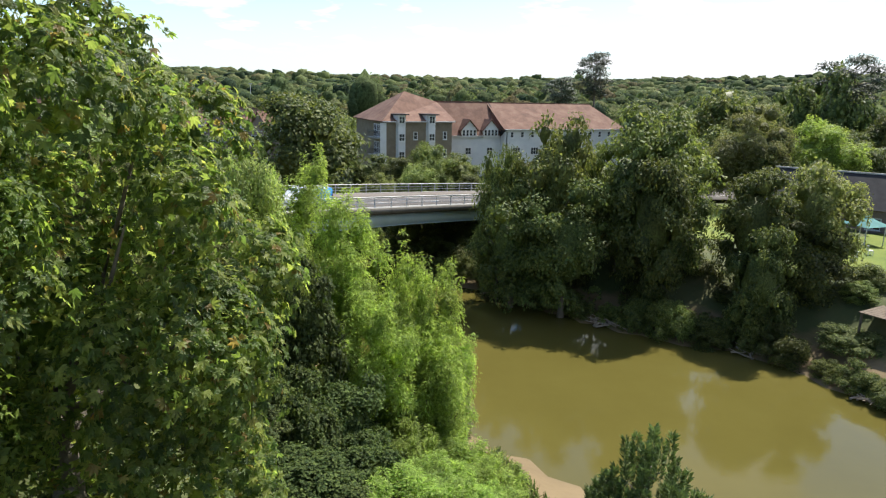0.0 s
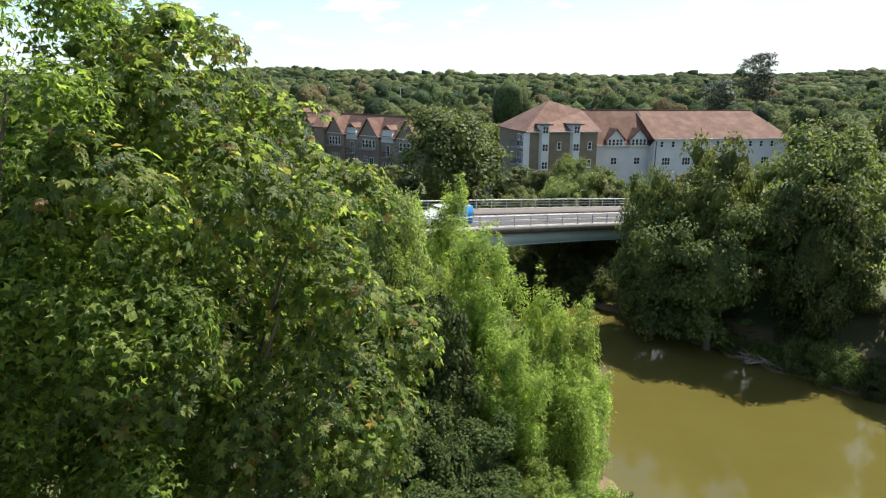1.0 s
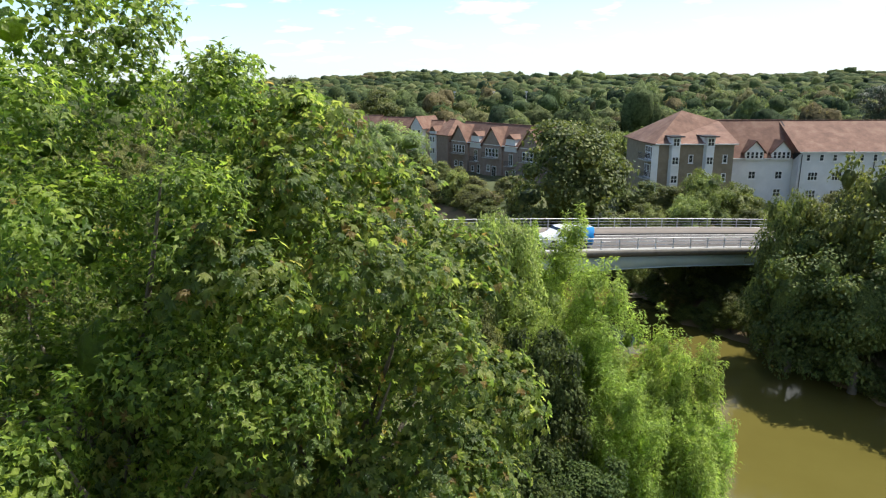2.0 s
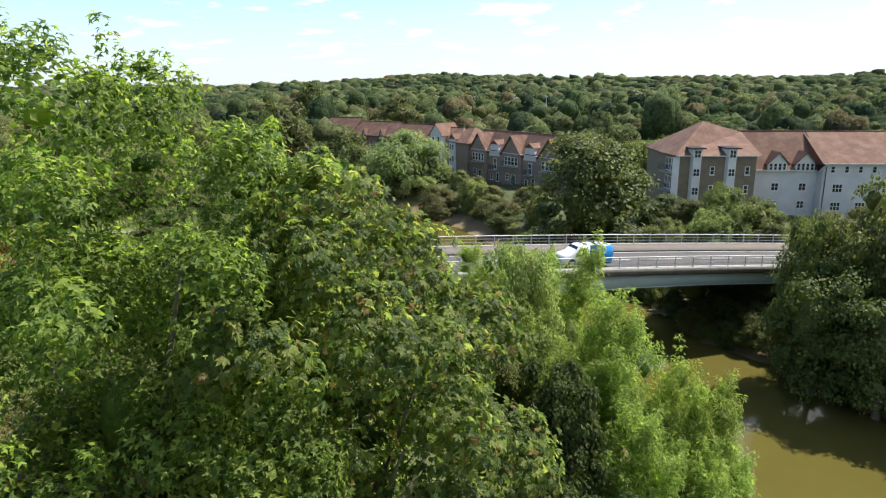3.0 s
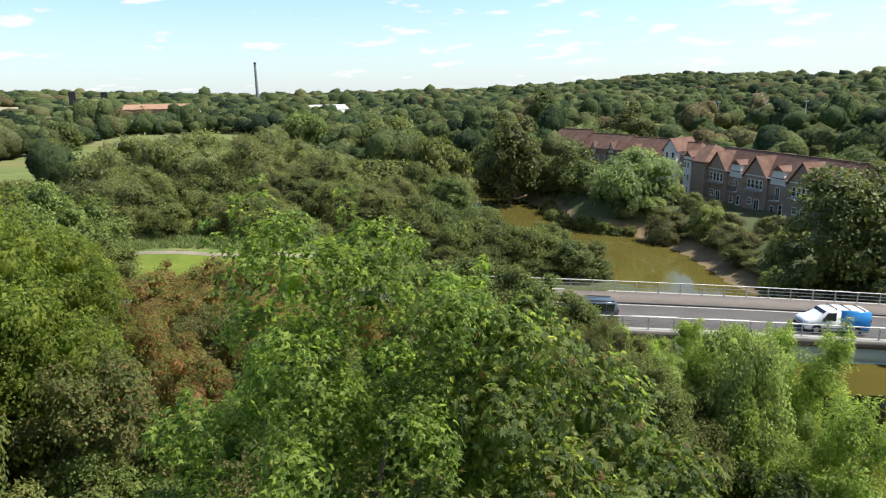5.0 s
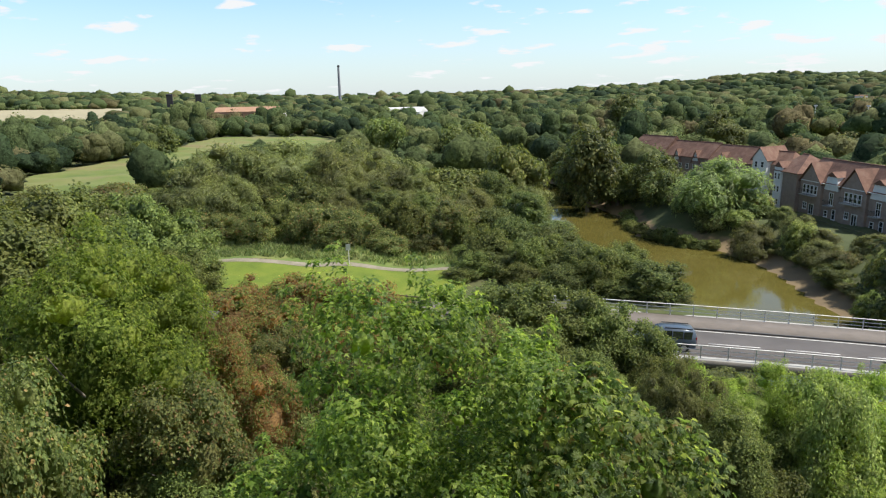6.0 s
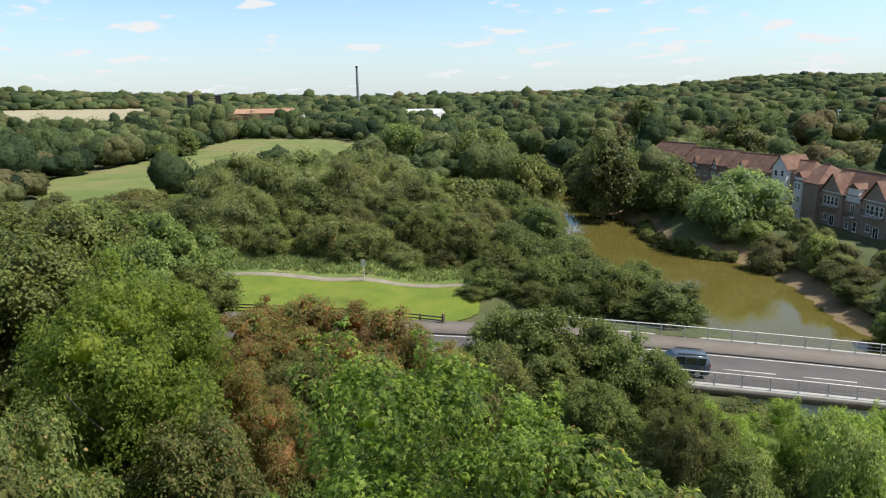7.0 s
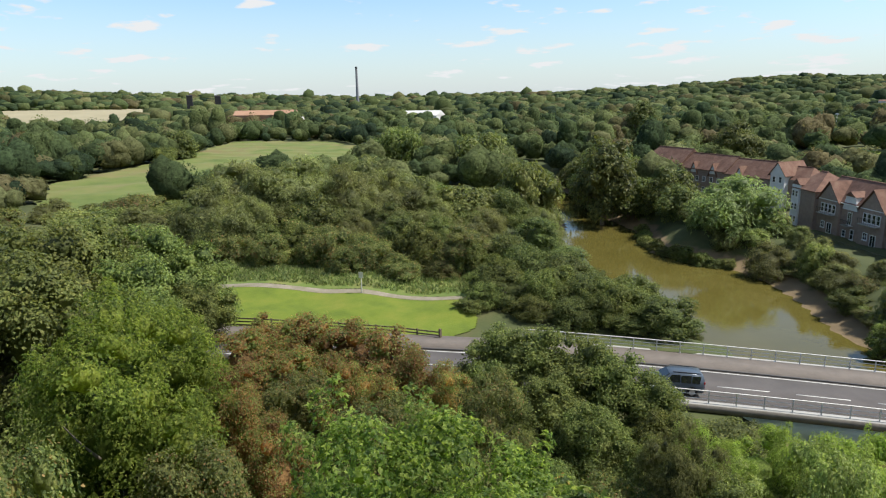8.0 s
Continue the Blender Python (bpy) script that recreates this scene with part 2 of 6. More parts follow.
def ground_material():
    m = varied("earth_and_grass", [(0.0328, 0.0451, 0.0131), (0.0533, 0.0656, 0.0197), (0.0902, 0.082, 0.0328)], 0.12, 0.95, 0.6, 3)
    n, l = m.node_tree.nodes, m.node_tree.links
    b = n["Principled BSDF"]
    green = b.inputs["Base Color"].links[0].from_socket
    geo = n.new("ShaderNodeNewGeometry")
    sep = n.new("ShaderNodeSeparateXYZ")
    l.new(geo.outputs["Position"], sep.inputs[0])
    tex = n.new("ShaderNodeTexNoise"); tex.inputs["Scale"].default_value = 0.3; tex.inputs["Detail"].default_value = 5
    l.new(geo.outputs["Position"], tex.inputs["Vector"])
    edge = n.new("ShaderNodeMath"); edge.operation = "MULTIPLY_ADD"
    edge.inputs[1].default_value = -2.2
    l.new(tex.outputs["Fac"], edge.inputs[0]); l.new(sep.outputs["Z"], edge.inputs[2])
    mr = n.new("ShaderNodeMapRange")
    mr.inputs[1].default_value, mr.inputs[2].default_value = 0.3, 0.9
    l.new(edge.outputs[0], mr.inputs[0])
    ramp = n.new("ShaderNodeValToRGB")
    ramp.color_ramp.elements[0].color, ramp.color_ramp.elements[1].color = (0.09, 0.065, 0.035, 1), (0.22, 0.16, 0.085, 1)
    l.new(tex.outputs["Fac"], ramp.inputs[0])
    mix = n.new("ShaderNodeMix"); mix.data_type = "RGBA"
    l.new(mr.outputs[0], mix.inputs[0]); l.new(ramp.outputs[0], mix.inputs[6]); l.new(green, mix.inputs[7])
    l.new(mix.outputs[2], b.inputs["Base Color"])
    return m


def water_material():
    m = varied("silty_river_water", [(0.0754, 0.064, 0.0156), (0.0861, 0.0738, 0.0189), (0.0984, 0.0845, 0.0246)], 0.05, 0.06, 0.0, spec=0.5)
    n, l = m.node_tree.nodes, m.node_tree.links
    b = n["Principled BSDF"]
    b.inputs["IOR"].default_value = 1.333
    co = n.new("ShaderNodeTexCoord")
    mp = n.new("ShaderNodeMapping"); mp.inputs["Scale"].default_value = (1.0, 1.6, 1.0)
    l.new(co.outputs["Object"], mp.inputs[0])
    tex = n.new("ShaderNodeTexNoise"); tex.inputs["Scale"].default_value = 1.3; tex.inputs["Detail"].default_value = 4
    l.new(mp.outputs[0], tex.inputs["Vector"])
    bp = n.new("ShaderNodeBump"); bp.inputs["Strength"].default_value = 0.088; bp.inputs["Distance"].default_value = 0.04
    l.new(tex.outputs["Fac"], bp.inputs["Height"]); l.new(bp.outputs[0], b.inputs["Normal"])
    return m


# ---- mesh helpers ----
def part(name, bm, mat, parent=None, label=""):
    me = bpy.data.meshes.new(name)
    bm.to_mesh(me)
    bm.free()
    me.materials.append(mat)
    ob = new(name, me)
    if parent is not None:
        ob.parent = parent
    if label:
        tagged(ob, label)
    return ob


def array_mesh(name, verts, faces, mat, smooth=False):
    """A mesh from numpy arrays; all faces have the same number of corners."""
    me = bpy.data.meshes.new(name)
    nv, (nf, k) = len(verts), faces.shape
    me.vertices.add(nv)
    me.vertices.foreach_set("co", np.asarray(verts, np.float32).ravel())
    me.loops.add(nf * k)
    me.loops.foreach_set("vertex_index", faces.astype(np.int32).ravel())
    me.polygons.add(nf)
    me.polygons.foreach_set("loop_start", np.arange(0, nf * k, k, dtype=np.int32))
    if smooth:
        me.polygons.foreach_set("use_smooth", np.ones(nf, bool))
    me.update(calc_edges=True)
    me.materials.append(mat)
    return me


def box(bm, x0, x1, y0, y1, z0, z1, m=None, bevel=0.0):
    made = bmesh.ops.create_cube(bm, size=1)["verts"]
    for v in made:
        v.co = Vector(((x0 + x1) / 2 + v.co.x * (x1 - x0), (y0 + y1) / 2 + v.co.y * (y1 - y0), (z0 + z1) / 2 + v.co.z * (z1 - z0)))
    if bevel:
        edges = list({e for v in made for e in v.link_edges})
        bmesh.ops.bevel(bm, geom=edges, offset=bevel, segments=2, affect="EDGES")
    if m is not None:
        for v in made:
            if v.is_valid:
                v.co = m @ v.co
    return made


def tube_arrays(points, radii, sides=7):
    """Vertices and quads of a tube along points."""
    pts = np.asarray(points, float)
    tang = np.gradient(pts, axis=0)
    tang /= np.linalg.norm(tang, axis=1, keepdims=True) + 1e-9
    ref = np.where(np.abs(tang[:, 2:3]) > 0.9, [[1.0, 0, 0]], [[0, 0, 1.0]])
    u = np.cross(tang, ref); u /= np.linalg.norm(u, axis=1, keepdims=True) + 1e-9
    w = np.cross(tang, u)
    a = np.linspace(0, 2 * np.pi, sides, endpoint=False)
    ring = u[:, None] * np.cos(a)[None, :, None] + w[:, None] * np.sin(a)[None, :, None]
    v = (pts[:, None] + ring * np.asarray(radii)[:, None, None]).reshape(-1, 3)
    i = np.arange(len(pts) - 1)[:, None] * sides
    j = np.arange(sides)[None]
    jn = (j + 1) % sides
    f = np.stack([i + j, i + jn, i + sides + jn, i + sides + j], -1).reshape(-1, 4)
    return v, f


def joined(pieces):
    vs, fs, n = [], [], 0
    for v, f in pieces:
        vs.append(v); fs.append(f + n); n += len(v)
    return np.concatenate(vs), np.concatenate(fs)


def unit(v):
    return v / (np.linalg.norm(v, axis=-1, keepdims=True) + 1e-9)


def leaf_arrays(rng, p, nrm, length, width, hang=0.0):
    """Two pointed leaflets at each p, facing about nrm; hang turns their tips down."""
    k = len(p)
    out = []
    for twin in range(2):
        n = unit(nrm + 0.35 * rng.normal(size=(k, 3)))
        a = rng.normal(size=(k, 3))
        a[:, 2] -= hang * 2.5
        a = unit(a - n * (a * n).sum(1, keepdims=True) * (1 - min(abs(hang), 0.9)))
        b = unit(np.cross(n, a))
        ln, wd = length[:, None], width[:, None]
        q = p + (0.3 * ln * rng.normal(size=(k, 3)) if twin else 0)
        out.append(np.stack([q - b * wd * 0.22, q + a * ln * 0.45 + b * wd * 0.5, q + a * ln * rng.uniform(0.75, 1.05, (k, 1)) - b * wd * 0.12], 1).reshape(-1, 3))
    return np.concatenate(out), np.arange(6 * k).reshape(-1, 3)


def pad_core(cuts):
    bm = bmesh.new()
    bmesh.ops.create_cube(bm, size=1.0)
    if cuts:
        bmesh.ops.subdivide_edges(bm, edges=bm.edges[:], cuts=cuts, use_grid_fill=True)
    bm.verts.index_update()
    v = unit(np.array([v.co for v in bm.verts]))
    f = np.array([[v.index for v in q.verts] for q in bm.faces])
    bm.free()
    return v, np.concatenate([f[:, [0, 1, 2]], f[:, [0, 2, 3]]])


CORES = {0: pad_core(0), 1: pad_core(1)}


def leaf_shape(kind):
    """One leaf lying along x, facing z: corners and triangles, of unit length."""
    if kind == "lobed":
        v = [(0, 0, 0), (0.3, 0.56, -0.1), (0.4, 0.15, 0.02), (1.0, 0.0, -0.16), (0.4, -0.15, 0.02), (0.3, -0.56, -0.1)]
        f = [(0, 2, 1), (0, 3, 2), (0, 4, 3), (0, 5, 4)]
    elif kind == "palmate":
        v, f = [(0, 0, 0)], []
        for turn, ln in ((-78, 0.66), (-38, 0.92), (0, 1.0), (38, 0.92), (78, 0.66)):
            c, q = math.cos(radians(turn)), math.sin(radians(turn))
            for along, side, dip in ((0.58, -0.2, -0.05), (1.0, 0.0, -0.28), (0.58, 0.2, -0.05)):
                v.append((ln * (along * c - side * q), ln * (along * q + side * c), ln * dip))
            k = len(v)
            f += [(0, k - 3, k - 2), (0, k - 2, k - 1)]
    else:
        w = {"oval": 0.32, "narrow": 0.11, "needle": 0.07}[kind]
        v = [(0, 0, 0), (0.5, -w, 0.03), (1.0, 0, -0.06), (0.5, w, 0.03)]
        f = [(0, 1, 2), (0, 2, 3)]
    return np.array(v, float), np.array(f)


def set_leaves(p, along, face, size, shape):
    """Leaves of a shape at points p, pointing along, facing face."""
    tv, tf = shape
    a = unit(along - face * (along * face).sum(1, keepdims=True))
    b = np.cross(face, a)
    v = p[:, None] + size[:, None, None] * (tv[None, :, :1] * a[:, None] + tv[None, :, 1:2] * b[:, None] + tv[None, :, 2:] * face[:, None])
    f = tf[None] + (np.arange(len(p)) * len(tv))[:, None, None]
    return v.reshape(-1, 3), f.reshape(-1, 3)


def crown_arrays(rng, rx, ry, rz, boughs, bough_r, sprays, per, spray_r, leaf, shape="oval", hang=0.0, lobes=12, taper=0.0, low=-0.6, flat=0.75, ragged=0.25, rise=0.7, core=0.6, cuts=1, shoots=0, heart=0.6, fill=0.5, deep_share=0.22, shoot_len=1.0, strand=0.0):
    """Boughs over a lobed envelope; on the free outside of each stand sprays, small umbrellas of leaves."""
    i = np.arange(boughs * 2)
    z = 1 - 2 * (i + 0.5) / len(i)
    a = i * 2.39996 + rng.uniform(-0.5, 0.5, len(i))
    d = np.stack([np.sqrt(1 - z * z) * np.cos(a), np.sqrt(1 - z * z) * np.sin(a), z], 1)
    d = unit(d + 0.18 * rng.normal(size=d.shape))
    d = d[d[:, 2] > low]
    d = d[np.sort(rng.permutation(len(d))[:boughs])]
    lob = unit(rng.normal(size=(lobes, 3)))
    amp = rng.uniform(0.3, 1.0, lobes)
    f = 1.0 - ragged + ragged * 1.2 * np.max(np.exp(6 * (d @ lob.T - 1)) * amp, axis=1) + ragged * 0.35 * rng.normal(size=len(d))
    scale = np.array([rx, ry, rz])
    cr = bough_r * rng.uniform(0.6, 1.4, len(d))
    deep = np.where(rng.uniform(size=len(d)) < deep_share, rng.uniform(0.45, 0.8, len(d)), 1.0)
    c = d * np.maximum(0.2 * scale, (f * deep)[:, None] * scale - 0.7 * cr[:, None] * [1, 1, flat])
    if taper:
        c[:, :2] *= (1 - taper * np.clip((c[:, 2] / rz + 1) / 2, 0, 1))[:, None]
    squash = np.array([1, 1, flat])
    out = unit(d * [1, 1, 0.8] + [0, 0, 0.35])

    def sites(count, reach, clear):
        want = (cr**2 / (cr**2).sum() * count * 2.4).astype(int) + 2
        ci = np.repeat(np.arange(len(c)), want)
        e = unit(rng.normal(size=(len(ci), 3)) + 0.9 * out[ci])
        p = c[ci] + e * (cr[ci] * rng.uniform(*reach, len(ci)))[:, None] * squash
        free = np.ones(len(p), bool)
        for k in range(len(c)):
            free &= (np.linalg.norm((p - c[k]) / squash, axis=1) > cr[k] * clear) | (ci == k)
        keep = np.nonzero(free)[0]
        keep = np.sort(keep[rng.permutation(len(keep))[:count]])
        return p[keep], e[keep]

    form = leaf_shape(shape)
    p, e = sites(sprays, (0.8, 1.15), 0.85)
    axis_ = unit(0.7 * e + [0, 0, rise] + 0.25 * rng.normal(size=p.shape))
    size_ = spray_r * rng.uniform(0.6, 1.35, len(p))
    if shoots:  # upright leaders that stand out over the crown
        tops = np.nonzero(e[:, 2] > 0.35)[0]
        tops = tops[rng.permutation(len(tops))[:shoots]]
        for j in tops:
            m = rng.integers(3, 6)
            lift = np.linspace(0.25, 1.0, m)[:, None] * rng.uniform(0.5, 1.0) * shoot_len
            lean = unit(0.35 * e[j] + [0, 0, 1.0] + 0.12 * rng.normal(size=3))
            p = np.concatenate([p, p[j] + lean * lift]); e = np.concatenate([e, np.repeat(e[j:j + 1], m, 0)])
            axis_ = np.concatenate([axis_, np.repeat(lean[None], m, 0)]); size_ = np.concatenate([size_, spray_r * np.linspace(0.75, 0.4, m)])
    k = np.repeat(np.arange(len(p)), per)
    ax = axis_[k]
    t1 = unit(np.cross(ax, [0.31, 0.94, 0.11])); t2 = np.cross(ax, t1)
    th = rng.uniform(0, 2 * math.pi, len(k))[:, None]
    rho = np.sqrt(rng.uniform(0.02, 1, len(k)))[:, None]
    radial = t1 * np.cos(th) + t2 * np.sin(th)
    sz = size_[k][:, None]
    q = p[k] + radial * rho * sz - ax * (rho**2 * 0.65 - rng.uniform(-0.25, 0.25, rho.shape)) * sz
    if strand:
        q[:, 2] -= strand * rng.uniform(0, 1, len(k)) ** 1.5 * sz[:, 0] * 2.5
    face = unit(ax + 0.55 * radial * rho + 0.38 * rng.normal(size=q.shape))
    along = radial + 0.5 * rng.normal(size=q.shape) - [0, 0, hang * 2.0]
    pieces = [set_leaves(q, along, face, leaf * rng.uniform(0.65, 1.3, len(q)), form)]
    n = int(sprays * per * fill * 0.4)
    p, e = sites(n, (0.55, 0.88), 0.5)
    pieces.append(set_leaves(p, rng.normal(size=p.shape) - [0, 0, hang], unit(e + 0.5 * rng.normal(size=p.shape) + [0, 0, 0.5]), leaf * rng.uniform(1.0, 1.7, len(p)), leaf_shape("oval" if shape in ("palmate", "lobed") else shape)))
    cv, cf = CORES[cuts]
    for k in range(len(c)):
        turn = np.linalg.qr(rng.normal(size=(3, 3)))[0]
        ball = cv @ turn.T * (1 + 0.17 * rng.normal(size=(len(cv), 1)))
        pieces.append((c[k] + ball * cr[k] * core * squash - [0, 0, 0.08 * cr[k]], cf))
    pieces.append((CORES[1][0] * scale * (1 - ragged) * heart * [1 - taper * 0.5, 1 - taper * 0.5, 1], CORES[1][1]))
    return joined(pieces)


def trunk_arrays(rng, height, crown_z, rx, rz, girth, limbs=7):
    """A tapered, slightly bent trunk, and the limbs that reach out into the crown."""
    t = np.linspace(0, 1, 8)
    top = crown_z + rz * 0.02
    bend = rng.normal(scale=0.03 * height, size=2)
    pts = np.stack([bend[0] * t**2, bend[1] * t**2, top * t], 1)
    pieces = [tube_arrays(pts, girth * (1.25 - 1.1 * t) * (1 + 0.35 * np.exp(-12 * t)), 8)]
    for i in range(limbs):
        s = rng.uniform(0.35, 0.85)
        base = np.array([bend[0] * s**2, bend[1] * s**2, top * s])
        a = 2.399 * i + rng.uniform(-0.4, 0.4)
        reach = rx * rng.uniform(0.5, 0.8)
        end = base + [math.cos(a) * reach, math.sin(a) * reach, rz * rng.uniform(0.25, 0.7)]
        q = np.linspace(0, 1, 5)[:, None]
        bow = base * (1 - q) + end * q + np.array([0, 0, -0.12 * reach]) * np.sin(np.pi * q)
        pieces.append(tube_arrays(bow, girth * 0.42 * (1.05 - 0.9 * q[:, 0]), 6))
    return pieces


def tree(name, label, category, leafmat, seed, height, rx, rz=None, crown_z=None, girth=None, limbs=7, group="", **kw):
    """A tree at the origin: an Empty at its foot that holds the trunk and the crown."""
    rng = np.random.default_rng(seed)
    rz = rz or height * 0.42
    crown_z = crown_z or height - rz
    root = tagged(new(name), label, category, group)
    pieces = trunk_arrays(rng, height, crown_z, rx, rz, girth or height * 0.022, limbs)
    tr = new("trunk", array_mesh("trunk", *pieces[0], BARK, True))
    for v, f in pieces[1:]:
        new("limb", array_mesh("limb", v, f, BARK, True)).parent = root
    cv, cf = crown_arrays(rng, rx, rx, rz, **kw)
    cv = cv * [rx / np.percentile(np.hypot(cv[:, 0], cv[:, 1]), 98.5)] * [1, 1, 0] + cv * [0, 0, rz / np.percentile(cv[:, 2], 99.8)]
    cr = new("crown", array_mesh("crown", cv + [0, 0, crown_z], cf, leafmat))
    tr.parent = cr.parent = root
    return root


# ---- the lie of the land ----
# the river's edges at water level, from upstream on
NEAR_BANK = [(-190, 168), (-150, 150), (-128, 138), (-114, 126), (-99, 108), (-84, 99.5), (-71.5, 93), (-58, 85), (-50, 77.5), (-44, 71.5), (-37, 68), (-28, 65),
             (-19, 59.5), (-11, 52), (-5, 43), (1, 35.5), (5.5, 32.5), (8, 29.5), (14, 18), (22, 4), (30, -20), (40, -60)]
FAR_BANK = [(-185, 184), (-150, 166), (-128, 152), (-116, 142), (-98, 133), (-88, 122), (-81, 117), (-70, 115.5), (-63, 118), (-55, 114), (-47, 108), (-41, 102),
            (-36, 97), (-24, 90), (-12, 82), (-8, 76), (-3, 68), (3, 64.5), (7, 60), (10, 57.5), (14, 54), (19, 50.5), (24.5, 48.2),
            (27.6, 43.3), (29.5, 38.7), (36, 28), (46, 8), (56, -20), (66, -60)]


def seg_dist(x, y, line):
    best = np.full(np.shape(x), 1e9)
    for (ax, ay), (bx, by) in zip(line, line[1:]):
        vx, vy = bx - ax, by - ay
        t = np.clip(((x - ax) * vx + (y - ay) * vy) / (vx * vx + vy * vy), 0, 1)
        best = np.minimum(best, np.hypot(x - ax - t * vx, y - ay - t * vy))
    return best


def in_poly(x, y, poly):
    inside = np.zeros(np.shape(x), bool)
    for (ax, ay), (bx, by) in zip(poly, poly[1:] + poly[:1]):
        cross = ((ay > y) != (by > y)) & (x < (bx - ax) * (y - ay) / ((by - ay) if by != ay else 1e-9) + ax)
        inside ^= cross
    return inside


def smooth(t):
    t = np.clip(t, 0, 1)
    return t * t * (3 - 2 * t)


def road_line(x):
    """The bridge's near edge in plan and the height of its deck, as functions of x."""
    xc = np.clip(x, -32, 45)
    u = xc / 20
    y = 67.07 + 17.904 * u - 1.315 * u * u + (x - xc) * np.where(x < xc, 1.06, 0.7)
    z = 8.38 - 1.875 * u + 0.043 * u * u + (x - xc) * -0.03
    slope = np.where(x == xc, (17.904 - 2.63 * u) / 20, np.where(x < xc, 1.06, 0.7))
    return y, z, slope


def road_point(x, off, up=0.0):
    """A point off metres beyond the near edge, square to the road."""
    y, z, s = road_line(np.asarray(x, float))
    n = np.hypot(1, s)
    return np.stack([x - off * s / n, y + off / n, z + up + 0 * s], -1)


RIDGE = ([-100, -88, -75, -61, -43, -33, -25, -16, 0, 15, 30, 60], [74, 69, 56, 44, 46, 58, 70, 60, 57, 60, 74, 74])


def land(x, y):
    """Height of the ground."""
    x, y = np.asarray(x, float), np.asarray(y, float)
    dn, df = seg_dist(x, y, NEAR_BANK), seg_dist(x, y, FAR_BANK)
    wet = in_poly(x, y, NEAR_BANK + FAR_BANK[::-1])
    d = np.minimum(dn, df)
    r = np.hypot(x, y)
    az = np.degrees(np.arctan2(x, y))
    hill = np.interp(az, *RIDGE) - 20
    near_side = 9.6 + 1.9 * smooth((r - 35) / 20) - 3.5 * smooth((r - 90) / 80)
    far_side = 4.6 + 1.5 * smooth((d - 30) / 60)
    level = np.where(dn < df, near_side, far_side)
    level = level + (9.0 - level) * smooth((r - 240) / 120)
    level = level + (hill - 9.0) * smooth((r - 600) / 950)
    rise = 0.12 * np.clip(d, 0, 3) + level * smooth((d - 1.5) / np.where(dn < df, 13.0 + 15.0 * smooth((x + 14) / 9), 9.0))
    wob = 0.35 * np.sin(x * 0.31 + 1.3 * np.sin(y * 0.17)) * np.sin(y * 0.27) * smooth(d / 8)
    h = np.where(wet, -1.4 * smooth(d / 4), rise + wob)
    # embankments carry the road up to both ends of the bridge
    ry, rz, rs = road_line(x)
    off = (y - ry) / np.hypot(1, rs)
    across = np.abs(off - 4.9)
    on = (1 - smooth((across - 6.5) / 9)) * np.where(wet, 0, 1) * np.maximum(smooth((-24 - x) / 6), smooth((x - 8) / 6)) * (1 - smooth((r - 140) / 40))
    h = h + (rz - 0.6 - h) * on
    cut = (1 - smooth((across - 8.6) / 4)) * (1 - smooth((r - 140) / 40))
    return np.where((h > rz - 0.6) & ~wet, h + (rz - 0.6 - h) * cut, h)


def axis(lo, hi, step, far):
    core = np.arange(lo, hi + step, step)
    grow = np.cumsum(step * 1.17 ** np.arange(1, 40))
    grow = grow[grow < far]
    return np.concatenate([lo - grow[::-1], core, hi + grow])


def sheet(name, xs, ys, lift, mat, keep=None):
    gx, gy = np.meshgrid(xs, ys, indexing="ij")
    v = np.stack([gx, gy, land(gx, gy) + lift], -1).reshape(-1, 3)
    i = np.arange(len(xs) - 1)[:, None] * len(ys)
    j = np.arange(len(ys) - 1)[None]
    f = np.stack([i + j, i + len(ys) + j, i + len(ys) + j + 1, i + j + 1], -1).reshape(-1, 4)
    if keep is not None:
        mid = v[f].mean(1)
        f = f[keep(mid[:, 0], mid[:, 1])]
        used = np.unique(f)
        back = np.zeros(len(v), int); back[used] = np.arange(len(used))
        v, f = v[used], back[f]
    return new(name, array_mesh(name, v, f, mat, True))


def patch(name, poly, step, lift, mat, label, category):
    """A piece of turf or gravel laid on the ground inside an outline with a wavering edge."""
    xs = np.arange(min(p[0] for p in poly) - 1, max(p[0] for p in poly) + 1 + step, step)
    ys = np.arange(min(p[1] for p in poly) - 1, max(p[1] for p in poly) + 1 + step, step)
    ob = sheet(name, xs, ys, lift, mat, lambda x, y: in_poly(x + 0.4 * step * np.sin(y * 0.9), y + 0.4 * step * np.sin(x * 0.8), poly))
    return tagged(ob, label, category, kind="structure")


ground = tagged(sheet("ground", axis(-210, 90, 2.5, 3600), axis(-30, 230, 2.5, 3600), 0.0, ground_material()), "rough grass and earth with muddy river banks", "ground", kind="structure")
_wv = np.array([[-330, -120, 0], [160, -120, 0], [160, 320, 0], [-330, 320, 0]], float)
water = tagged(new("water", array_mesh("water", _wv, np.array([[0, 1, 2, 3]]), water_material())), "olive-brown silty river water, nearly still", "water", kind="structure")

